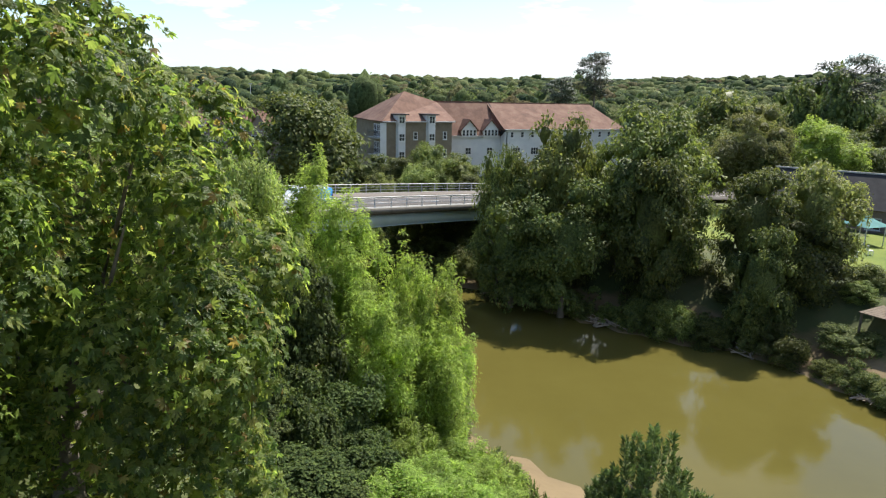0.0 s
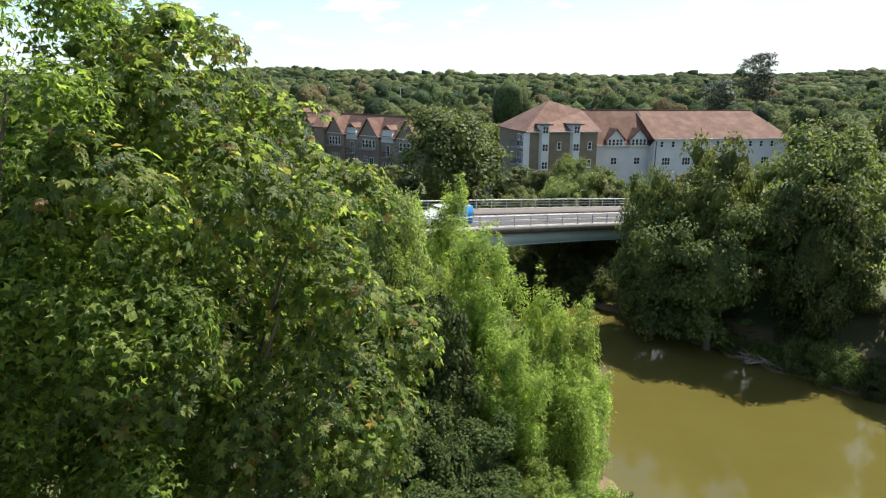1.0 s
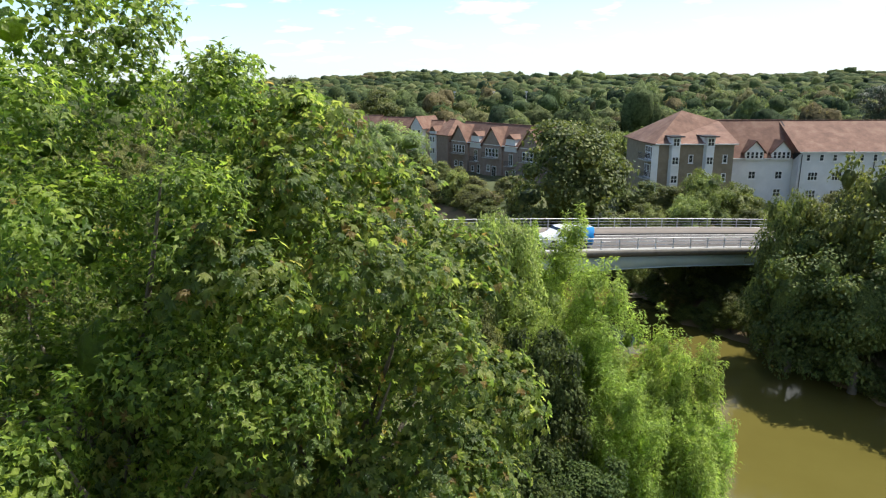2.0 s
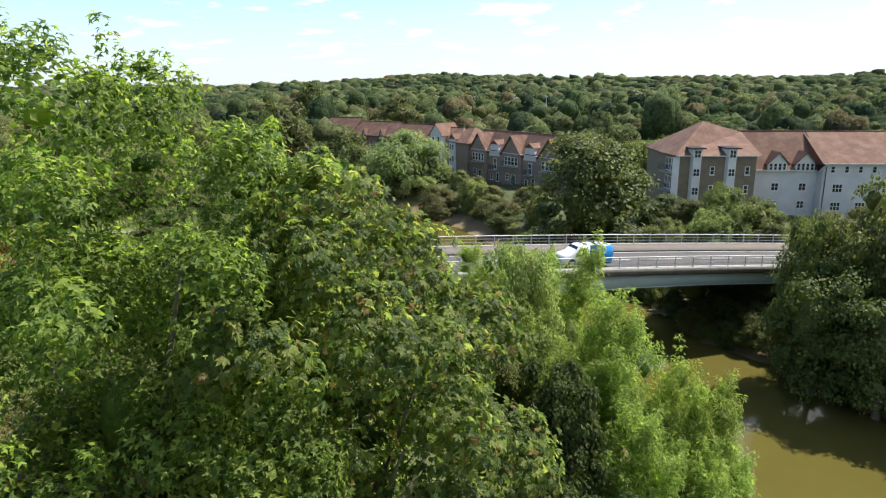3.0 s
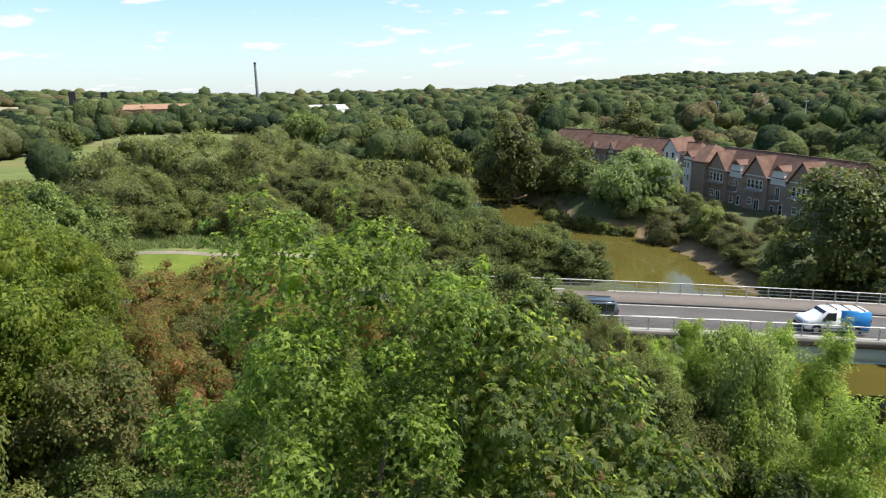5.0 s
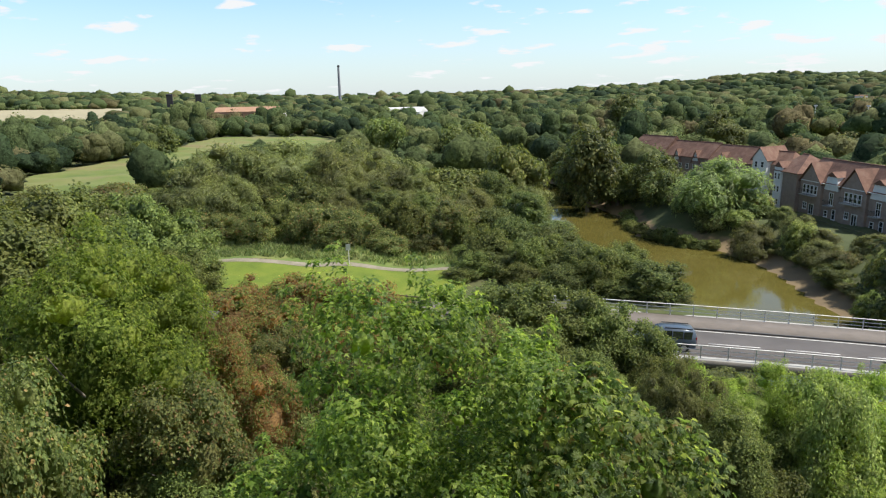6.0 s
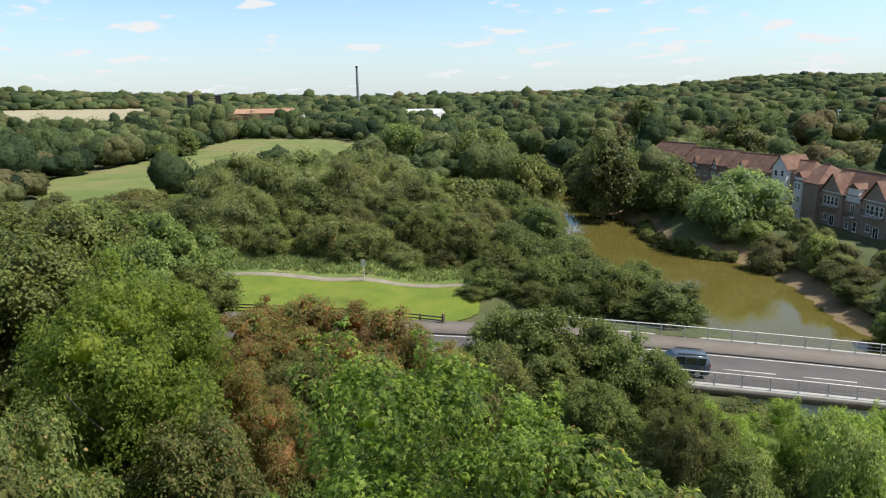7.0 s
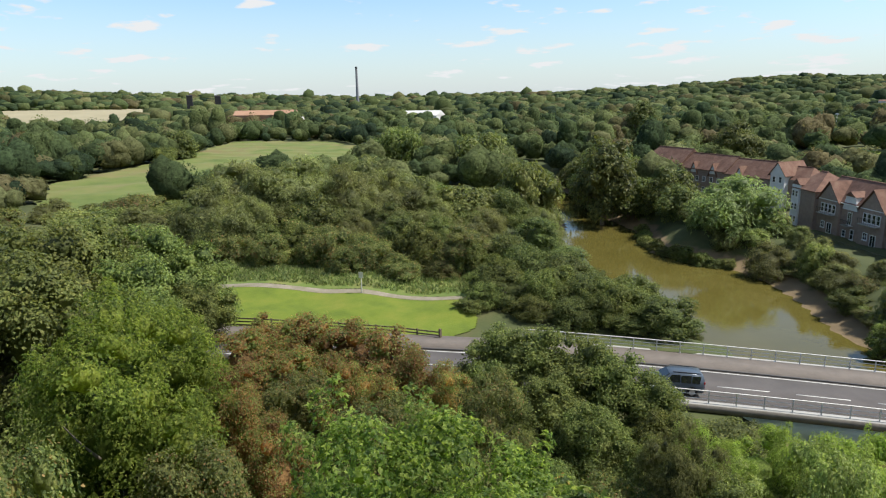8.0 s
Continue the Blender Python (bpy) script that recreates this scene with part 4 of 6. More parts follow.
def terrace():
    """A riverside terrace: a hipped end block with a white bay, then brick gables between white gablets."""
    root = tagged(new("terrace_building"), "brown brick riverside terrace with red roofs and white gablets", "building")
    root.matrix_world = Matrix.Translation((-67.5, 147.5, 0)) @ Matrix.Rotation(math.atan2(-17.5, 27), 4, "Z")
    Z0, E, R = 4.6, 11.8, 16.0
    prism("wall", [(0, 0), (7.6, 0), (7.6, 10), (0, 10)], Z0, 12.9, BROWNBRICK, root)
    hip_roof(root, 0, 7.6, 0, 10, 12.9, 16.4, 2.0, 4.5)
    prism("bay", [(-0.15, -0.35), (2.6, -0.35), (2.6, 0.05), (-0.15, 0.05)], Z0, 13.6, RENDER, root, "white rendered bay")
    solid("bay_gable", [(-0.3, -0.4, 13.6), (2.75, -0.4, 13.6), (1.2, -0.4, 14.9), (-0.3, 3, 13.6), (2.75, 3, 13.6), (1.2, 3, 14.9)], [(0, 1, 2), (5, 4, 3), (0, 2, 5, 3), (1, 4, 5, 2), (0, 3, 4, 1)], TILE, root)
    for z in (5.4, 8.2, 11.0):
        for x in (0.6, 1.8):
            window(root, x, -0.38, z, 0.7, 1.3, 1, 2)
    prism("wall", [(7.6, 1.2), (45, 1.2), (45, 10), (7.6, 10)], Z0, E, BROWNBRICK, root)
    hip_roof(root, 7.6, 45, 1.2, 10, E, R, 0, 0)
    gutter(root, 7.8, 44.8, 0.74, E - 0.02)
    for k in range(3):
        gx = 11.2 + 12.6 * k
        solid("gable", [(gx - 3.4, 0.7, Z0), (gx + 3.4, 0.7, Z0), (gx + 3.4, 0.7, E - 0.2), (gx, 0.7, R - 0.6), (gx - 3.4, 0.7, E - 0.2),
                         (gx - 3.4, 5, Z0), (gx + 3.4, 5, Z0), (gx + 3.4, 5, E - 0.2), (gx, 5, R - 0.6), (gx - 3.4, 5, E - 0.2)],
              [(0, 1, 2, 3, 4), (9, 8, 7, 6, 5), (0, 4, 9, 5), (1, 6, 7, 2), (4, 3, 8, 9), (3, 2, 7, 8), (0, 5, 6, 1)], BROWNBRICK, root, "brown brick gable")
        gable_roof_y(root, gx, 3.4, 0.6, 5.6, E - 0.05, R - 0.4)
        for i in range(4):
            window(root, gx - 1.8 + 1.2 * i, 0.67, 9.2, 0.85, 1.7, 1, 2)
        window(root, gx - 1.2, 0.67, 5.9, 1.1, 1.3, 2, 2); window(root, gx + 0.9, 0.67, 5.0, 1.4, 2.1, 2, 1, name="french_window")
        wx = gx + 6.0
        solid("gablet", [(wx - 2.1, 0.95, 10.6), (wx + 2.1, 0.95, 10.6), (wx + 1.3, 0.95, 13.4), (wx - 1.3, 0.95, 13.4), (wx - 2.1, 5, 10.6), (wx + 2.1, 5, 10.6), (wx + 1.3, 5, 13.4), (wx - 1.3, 5, 13.4)],
              [(0, 1, 2, 3), (7, 6, 5, 4), (0, 3, 7, 4), (1, 5, 6, 2), (3, 2, 6, 7), (0, 4, 5, 1)], RENDER, root, "white rendered gablet")
        solid("gablet_roof", [(wx - 1.6, 0.7, 13.3), (wx + 1.6, 0.7, 13.3), (wx, 0.7, 14.3), (wx - 1.6, 5.2, 13.3), (wx + 1.6, 5.2, 13.3), (wx, 5.2, 14.3)], [(0, 1, 2), (5, 4, 3), (0, 2, 5, 3), (1, 4, 5, 2), (0, 3, 4, 1)], TILE, root)
        window(root, wx, 1.17, 7.7, 1.1, 2.4, 2, 2, name="french_window")
        window(root, wx - 1.2, 1.17, 5.2, 0.9, 1.2, 1, 2); window(root, wx + 1.1, 1.17, 5.0, 0.9, 1.9, 1, 2)
        balcony(root, wx, 1.2, 7.6, 2.2, 0); balcony(root, gx, 0.7, 8.95, 4.6, 0)
    wall = prism("retaining_wall", [(-0.6, -4.2), (45.5, -4.2), (45.5, 1.2), (-0.6, 1.2)], 1.0, Z0, DARKWALL, root, "dark retaining wall below the terrace")
    bm = bmesh.new()
    for px in np.arange(-0.4, 45.4, 0.35):
        box(bm, px - 0.02, px + 0.02, -4.12, -4.08, Z0, Z0 + 1.05)
    box(bm, -0.5, 45.4, -4.14, -4.06, Z0 + 1.02, Z0 + 1.08)
    part("terrace_railing", bm, BLACKMETAL, root)
    return root


def far_terrace():
    root = tagged(new("terrace_building"), "long brick terrace with stepped red roofs and a white gable end", "building")
    root.matrix_world = Matrix.Translation((-127, 174.5, 0)) @ Matrix.Rotation(math.atan2(-9.5, 44), 4, "Z")
    Z0 = 5.0
    for x0, x1, e, r in ((0, 15.4, 13.0, 17.2), (15.4, 32, 12.2, 16.2), (32, 46, 11.8, 15.8)):
        prism("wall", [(x0, 0), (x1, 0), (x1, 9), (x0, 9)], Z0, e, RENDER if x0 == 0 else BROWNBRICK, root)
        hip_roof(root, x0, x1, 0, 9, e, r, 2.2 if x0 == 0 else 0, 0)
        for i in range(int((x1 - x0) / 2.6)):
            for z in (6.0, 8.9):
                window(root, x0 + 1.6 + 2.6 * i, -0.03, z, 1.0, 1.3, 2, 2)
    for gx in (3.5, 12, 21, 28, 37):
        solid("gablet", [(gx - 1.3, -0.3, 11.2), (gx + 1.3, -0.3, 11.2), (gx, -0.3, 14.0), (gx - 1.3, 4, 11.2), (gx + 1.3, 4, 11.2), (gx, 4, 14.0)], [(0, 1, 2), (5, 4, 3), (0, 2, 5, 3), (1, 4, 5, 2), (0, 3, 4, 1)], RENDER, root)
        gable_roof_y(root, gx, 1.3, -0.3, 4.2, 11.3, 14.2)
    prism("white_end", [(47.6, -1.5), (51.6, -1.5), (51.6, 7), (47.6, 7)], Z0, 13.4, RENDER, root, "white rendered gable end")
    solid("end_gable", [(47.4, -1.6, 13.4), (51.8, -1.6, 13.4), (49.6, -1.6, 16.2), (47.4, 7, 13.4), (51.8, 7, 13.4), (49.6, 7, 16.2)], [(0, 1, 2), (5, 4, 3), (0, 2, 5, 3), (1, 4, 5, 2), (0, 3, 4, 1)], RENDER, root)
    gable_roof_y(root, 49.6, 2.2, -1.6, 7.2, 13.5, 16.4)
    for z in (8.4, 11.4):
        for x in (48.7, 50.5):
            window(root, x, -1.53, z, 0.8, 1.4, 1, 2)
    prism("wall", [(51.6, 0), (56.4, 0), (56.4, 8), (51.6, 8)], Z0, 12.2, BROWNBRICK, root)
    hip_roof(root, 46, 56.4, 0.5, 8, 12.2, 15.2, 0, 2.0)
    return root


apartments()
terrace()
far_terrace()


# ---- vehicles ----
WHITEPAINT = material("white_vehicle_paint", (0.64, 0.648, 0.656), 0.25, 0.0, 0.6)
BLUEPAINT = material("bright_blue_vehicle_paint", (0.0164, 0.205, 0.508), 0.28, 0.0, 0.6)
GREYPAINT = material("dark_blue_grey_vehicle_paint", (0.06, 0.08, 0.105), 0.3, 0.2, 0.6)
BLACKPLASTIC = material("black_plastic", (0.0164, 0.0164, 0.0164), 0.6)
RUBBER = material("tyre_rubber", (0.0123, 0.0123, 0.0123), 0.85)
ALLOY = material("alloy_wheel", (0.369, 0.369, 0.377), 0.35, 0.8)
LAMPGLASS = material("headlamp_lens", (0.574, 0.59, 0.615), 0.1, 0.0, 0.8)
REDLENS = material("red_lamp_lens", (0.328, 0.0164, 0.0164), 0.2)
CARGLASS = material("vehicle_glass", (0.0123, 0.0148, 0.0164), 0.05, 0.0, 0.8)


def loft(stations, cut=None):
    """Rings of ten points at each station (x, floor, waist, roof, half width at waist, half width at roof), skinned and capped."""
    bm = bmesh.new()
    rings = []
    for x, zf, zw, zr, hw, hr in stations:
        half = [(hw * 0.93, zf), (hw, zf + (zw - zf) * 0.35), (hw, zw), (hr, zr - 0.06), (hr * 0.86, zr)]
        ring = [bm.verts.new((x, y, z)) for y, z in half] + [bm.verts.new((x, -y, z)) for y, z in half[::-1]]
        rings.append(ring)
    for a, b in zip(rings, rings[1:]):
        for i in range(10):
            bm.faces.new((a[i], b[i], b[(i + 1) % 10], a[(i + 1) % 10]))
    bm.faces.new(rings[0][::-1]); bm.faces.new(rings[-1])
    bmesh.ops.recalc_face_normals(bm, faces=bm.faces)
    for f in bm.faces:
        f.smooth = True
    return bm


def sheet_part(name, pts, thick, axis_dir, mat, parent):
    """A thin slab from an outline, thickened along a direction."""
    n = len(pts)
    d = Vector(axis_dir) * thick
    v = [Vector(p) for p in pts] + [Vector(p) + d for p in pts]
    f = [tuple(range(n)), tuple(range(2 * n - 1, n - 1, -1))] + [(i, (i + 1) % n, n + (i + 1) % n, n + i) for i in range(n)]
    return solid(name, v, f, mat, parent)


def wheel(parent, x, y, r, w):
    bm = bmesh.new()
    bmesh.ops.create_cone(bm, cap_ends=True, segments=24, radius1=r, radius2=r, depth=w, matrix=Matrix.Rotation(radians(90), 4, "X"))
    bmesh.ops.bevel(bm, geom=[e for e in bm.edges if abs(e.verts[0].co.y - e.verts[1].co.y) < 1e-4], offset=0.035, segments=2, affect="EDGES")
    wh = part("wheel", bm, RUBBER, parent)
    wh.matrix_local = Matrix.Translation((x, y, r))
    bm = bmesh.new()
    s = 1 if y > 0 else -1
    bmesh.ops.create_cone(bm, cap_ends=True, segments=20, radius1=r * 0.62, radius2=r * 0.62, depth=0.03, matrix=Matrix.Translation((0, s * (w / 2 + 0.004), 0)) @ Matrix.Rotation(radians(90), 4, "X"))
    for k in range(5):
        box(bm, -0.035, 0.035, s * (w / 2) - 0.005, s * (w / 2) + 0.035, 0, r * 0.58, Matrix.Rotation(radians(72 * k), 4, "Y"))
    part("rim", bm, ALLOY, wh)


def on_road(root, x, off):
    """Stands a vehicle on the carriageway at x, nose towards the road's falling x."""
    y, z, s = road_line(np.array(float(x)))
    p = road_point(np.array(float(x)), off, 0.012)
    pitch = math.atan(float(road_line(np.array(x + 0.5))[1] - road_line(np.array(x - 0.5))[1]) / math.hypot(1, float(s)))
    root.matrix_world = Matrix.Translation(Vector(p)) @ Matrix.Rotation(math.atan(float(s)) + math.pi, 4, "Z") @ Matrix.Rotation(pitch, 4, "Y")


def panel_van():
    root = tagged(new("panel_van"), "white panel van with a bright blue rear half on the bridge", "van")
    nose = [(2.60, 0.42, 0.62, 0.86, 0.72, 0.66), (2.50, 0.30, 0.70, 1.02, 0.86, 0.78), (2.25, 0.26, 0.80, 1.12, 0.93, 0.82), (1.75, 0.26, 0.95, 1.22, 0.95, 0.84),
            (1.45, 0.26, 1.05, 1.42, 0.95, 0.80), (0.95, 0.26, 1.08, 1.82, 0.95, 0.78), (0.70, 0.26, 1.08, 1.93, 0.95, 0.80), (-0.15, 0.26, 1.08, 1.97, 0.95, 0.82)]
    part("front_body", loft(nose), WHITEPAINT, root, "white van front")
    tail = [(-0.15, 0.26, 1.08, 1.97, 0.95, 0.82), (-1.8, 0.26, 1.08, 1.97, 0.95, 0.83), (-2.45, 0.28, 1.08, 1.95, 0.94, 0.82), (-2.58, 0.34, 1.05, 1.88, 0.90, 0.80)]
    part("rear_body", loft(tail), BLUEPAINT, root, "bright blue load body")
    bm = bmesh.new(); box(bm, -2.42, -0.1, -0.73, 0.73, 1.955, 1.99, bevel=0.012); part("roof_panel", bm, WHITEPAINT, root, "white van roof")
    for s in (1, -1):
        sheet_part("livery_swoosh", [(-0.15, s * 0.956, 0.45), (-0.15, s * 0.956, 1.1), (-0.9, s * 0.956, 1.1), (-0.45, s * 0.956, 0.8), (-0.75, s * 0.956, 0.45)], 0.006, (0, s, 0), WHITEPAINT, root)
        sheet_part("logo", [(-0.62, s * 0.905, 1.42), (-1.15, s * 0.905, 1.42), (-1.15, s * 0.895, 1.52), (-0.62, s * 0.895, 1.52)], 0.012, (0, s, 0), WHITEPAINT, root)
        sheet_part("side_window", [(0.20, s * 0.945, 1.12), (1.30, s * 0.945, 1.12), (0.88, s * 0.845, 1.72), (0.20, s * 0.835, 1.76)], 0.02, (0, s, 0.1), CARGLASS, root)
        bm = bmesh.new(); box(bm, 1.15, 1.32, s * 1.12 - 0.09, s * 1.12 + 0.09, 1.10, 1.36, bevel=0.03); part("mirror", bm, BLACKPLASTIC, root)
        bm = bmesh.new(); box(bm, 2.30, 2.52, s * 0.70 - 0.12, s * 0.70 + 0.12, 0.80, 0.98, bevel=0.03); part("headlight", bm, LAMPGLASS, root)
        bm = bmesh.new(); box(bm, -2.60, -2.54, s * 0.84 - 0.06, s * 0.84 + 0.06, 0.75, 1.35); part("tail_light", bm, REDLENS, root)
        bm = bmesh.new(); box(bm, -2.3, 1.2, s * 0.955 - 0.02, s * 0.955 + 0.02, 0.42, 0.52); part("rubbing_strip", bm, BLACKPLASTIC, root)
        for x in (1.62, -1.52):
            wheel(root, x, s * 0.84, 0.33, 0.22)
            bm = bmesh.new(); bmesh.ops.create_cone(bm, cap_ends=True, segments=20, radius1=0.40, radius2=0.40, depth=0.02, matrix=Matrix.Translation((x, s * 0.944, 0.36)) @ Matrix.Rotation(radians(90), 4, "X")); part("wheel_arch", bm, BLACKPLASTIC, root)
    sheet_part("windscreen", [(1.50, 0.80, 1.20), (1.50, -0.80, 1.20), (0.96, -0.70, 1.80), (0.96, 0.70, 1.80)], 0.06, (0.7, 0, 0.7), CARGLASS, root)
    bm = bmesh.new(); box(bm, 2.42, 2.66, -0.82, 0.82, 0.32, 0.58, bevel=0.05); part("bumper", bm, BLACKPLASTIC, root)
    bm = bmesh.new(); box(bm, 2.50, 2.60, -0.5, 0.5, 0.66, 0.84, bevel=0.02); part("grille", bm, BLACKPLASTIC, root)
    bm = bmesh.new(); box(bm, 2.655, 2.67, -0.26, 0.26, 0.40, 0.51); part("number_plate", bm, TRIM, root)
    for x in (0.2, -0.9, -2.0):
        bm = bmesh.new(); box(bm, x - 0.03, x + 0.03, -0.72, 0.72, 2.03, 2.08)
        box(bm, x - 0.03, x + 0.03, -0.72, -0.66, 1.9, 2.05); box(bm, x - 0.03, x + 0.03, 0.66, 0.72, 1.9, 2.05); part("roof_bar", bm, BLACKMETAL, root)
    return root


def estate_car():
    root = tagged(new("car"), "dark blue-grey off-road estate car on the bridge", "car")
    body = [(2.30, 0.45, 0.62, 0.80, 0.72, 0.66), (2.20, 0.34, 0.72, 0.98, 0.88, 0.80), (1.85, 0.32, 0.80, 1.06, 0.94, 0.84), (1.05, 0.32, 0.92, 1.14, 0.95, 0.86),
            (0.85, 0.32, 1.0, 1.22, 0.95, 0.82), (0.30, 0.32, 1.05, 1.66, 0.95, 0.74), (0.05, 0.32, 1.06, 1.76, 0.95, 0.74), (-1.3, 0.32, 1.06, 1.80, 0.95, 0.75), (-2.15, 0.34, 1.05, 1.76, 0.94, 0.74), (-2.32, 0.40, 1.0, 1.40, 0.90, 0.76)]
    part("body", loft(body), GREYPAINT, root)
    for s in (1, -1):
        for x0, x1, x2, x3 in ((0.62, 0.18, -0.45, -0.45), (-0.52, -0.52, -1.28, -1.28), (-1.35, -1.35, -2.0, -1.92)):
            sheet_part("side_window", [(x0, s * 0.935, 1.10), (x1, s * 0.80, 1.62), (x2, s * 0.80, 1.66), (x3, s * 0.935, 1.10)], 0.02, (0, s, 0.2), CARGLASS, root)
        bm = bmesh.new(); box(bm, 0.55, 0.72, s * 1.06 - 0.08, s * 1.06 + 0.08, 1.05, 1.22, bevel=0.03); part("mirror", bm, GREYPAINT, root)
        bm = bmesh.new(); box(bm, 2.02, 2.24, s * 0.70 - 0.12, s * 0.70 + 0.12, 0.78, 0.92, bevel=0.02); part("headlight", bm, LAMPGLASS, root)
        bm = bmesh.new(); box(bm, -2.34, -2.24, s * 0.82 - 0.06, s * 0.82 + 0.06, 0.8, 1.25); part("tail_light", bm, REDLENS, root)
        bm = bmesh.new(); box(bm, -2.0, 0.1, s * 0.66 - 0.025, s * 0.66 + 0.025, 1.80, 1.86); part("roof_rail", bm, BLACKMETAL, root)
        for x in (1.45, -1.42):
            wheel(root, x, s * 0.84, 0.37, 0.24)
            bm = bmesh.new(); bmesh.ops.create_cone(bm, cap_ends=True, segments=20, radius1=0.43, radius2=0.43, depth=0.02, matrix=Matrix.Translation((x, s * 0.942, 0.40)) @ Matrix.Rotation(radians(90), 4, "X")); part("wheel_arch", bm, BLACKPLASTIC, root)
    sheet_part("windscreen", [(0.84, 0.80, 1.16), (0.84, -0.80, 1.16), (0.32, -0.66, 1.64), (0.32, 0.66, 1.64)], 0.05, (0.7, 0, 0.7), CARGLASS, root)
    bm = bmesh.new(); box(bm, 2.16, 2.36, -0.84, 0.84, 0.40, 0.64, bevel=0.05); part("bumper", bm, BLACKPLASTIC, root)
    bm = bmesh.new(); box(bm, 2.24, 2.31, -0.5, 0.5, 0.70, 0.88, bevel=0.02); part("grille", bm, BLACKPLASTIC, root)
    return root


on_road(panel_van(), -11.4, 2.1)
on_road(estate_car(), -25.2, 2.1)


# ---- fences, posts and things on the banks ----
def lawn_fence():
    root = tagged(new("post_and_rail_fence"), "dark timber post and rail fence along the lawn", "fence")
    pts = [(-66, 11.5), (-60.5, 20.5), (-58.8, 22.4), (-52.9, 28.5), (-48.8, 32.3), (-45.2, 35.0)]
    line = []
    for (ax, ay), (bx, by) in zip(pts, pts[1:]):
        n = max(1, round(math.hypot(bx - ax, by - ay) / 1.8))
        line += [(ax + (bx - ax) * i / n, ay + (by - ay) * i / n) for i in range(n)]
    line.append(pts[-1])
    tops = []
    for i, (x, y) in enumerate(line):
        g = foot_of(x, y)
        last = i == len(line) - 1
        bm = bmesh.new(); box(bm, -0.06 - 0.05 * last, 0.06 + 0.05 * last, -0.06 - 0.05 * last, 0.06 + 0.05 * last, -0.3, 1.15 + 0.2 * last, bevel=0.01)
        part("fence_post", bm, TIMBER, root).matrix_local = Matrix.Translation((x, y, g))
        tops.append(Vector((x, y, g)))
    for a, b in zip(tops, tops[1:]):
        for h in (0.35, 0.68, 1.0):
            d = b - a
            bm = bmesh.new(); box(bm, 0, d.length, -0.03, 0.03, -0.06, 0.06)
            part("fence_rail", bm, TIMBER, root).matrix_local = Matrix.Translation(a + Vector((0, 0, h))) @ d.to_track_quat("X", "Z").to_matrix().to_4x4()
    return root


def foot_of(x, y):
    return float(land(np.array(float(x)), np.array(float(y))))


lawn_fence()


def sign_post(x, y, h, plate, mat, label, turn=0.0):
    root = tagged(new("sign_post"), label, "sign")
    root.matrix_world = pose(x, y, foot_of(x, y), 0, 0, turn)
    bm = bmesh.new(); bmesh.ops.create_cone(bm, cap_ends=True, segments=10, radius1=0.06, radius2=0.05, depth=h + 0.3, matrix=Matrix.Translation((0, 0, h / 2 - 0.15)))
    part("post", bm, GALV, root)
    bm = bmesh.new(); box(bm, -plate / 2, plate / 2, -0.075, -0.055, h - plate * 1.25, h, bevel=0.004)
    part("plate", bm, mat, root)
    return root


SIGNYELLOW = varied("yellow_sign", [(0.369, 0.295, 0.041), (0.451, 0.369, 0.0656)], 3.0, 0.6)
sign_post(-61.6, 35.9, 2.6, 0.55, GALV, "thin grey waymark post beside the path", 40)
sign_post(21.0, 63.5, 2.6, 0.9, SIGNYELLOW, "weathered yellow river sign on a post", -15)


def driftwood(x, y, z, seed, n, size):
    rng = np.random.default_rng(seed)
    root = tagged(new("driftwood_pile"), "bleached driftwood branches stranded at the water's edge", "driftwood")
    root.matrix_world = pose(x, y, z)
    for i in range(n):
        a = rng.uniform(0, 2 * math.pi)
        ln = size * rng.uniform(0.5, 1.2)
        d = np.array([math.cos(a), math.sin(a), rng.uniform(-0.05, 0.35)])
        q = np.linspace(-0.5, 0.5, 5)[:, None]
        p = rng.normal(scale=size * 0.25, size=3) * [1, 1, 0.2] + d * q * ln + [0, 0, 0.15] + np.array([0, 0, 0.12 * size]) * q**2
        v, f = tube_arrays(p, np.linspace(0.08, 0.02, 5) * size * 0.6, 6)
        new("branch", array_mesh("branch", v, f, DRIFT, True)).parent = root
    return root


DRIFT = varied("bleached_driftwood", [(0.246, 0.197, 0.148), (0.369, 0.312, 0.246)], 2.0, 0.9, 0.3, 12)
driftwood(5.6, 62.6, 0.2, 3, 16, 1.9)
driftwood(14.2, 54.4, 0.25, 4, 18, 2.0)
driftwood(24.6, 48.0, 0.2, 5, 10, 1.6)
driftwood(-7.5, 74.5, 0.2, 6, 14, 1.8)
driftwood(29.4, 40.5, 0.2, 7, 12, 1.8)


# ---- the far distance ----
def chimney():
    root = tagged(new("chimney"), "tall slender industrial chimney on the horizon", "chimney")
    root.matrix_world = pose(-874, 485, 20)
    bm = bmesh.new(); bmesh.ops.create_cone(bm, cap_ends=True, segments=20, radius1=2.4, radius2=1.5, depth=60, matrix=Matrix.Translation((0, 0, 29)))
    part("stack", bm, varied("grey_concrete_stack", [(0.16, 0.17, 0.19), (0.22, 0.23, 0.25)], 0.1, 0.9), root)
    bm = bmesh.new(); bmesh.ops.create_cone(bm, cap_ends=True, segments=20, radius1=1.9, radius2=1.9, depth=2.0, matrix=Matrix.Translation((0, 0, 57.4)))
    part("rim", bm, DARKSTEEL, root)


chimney()


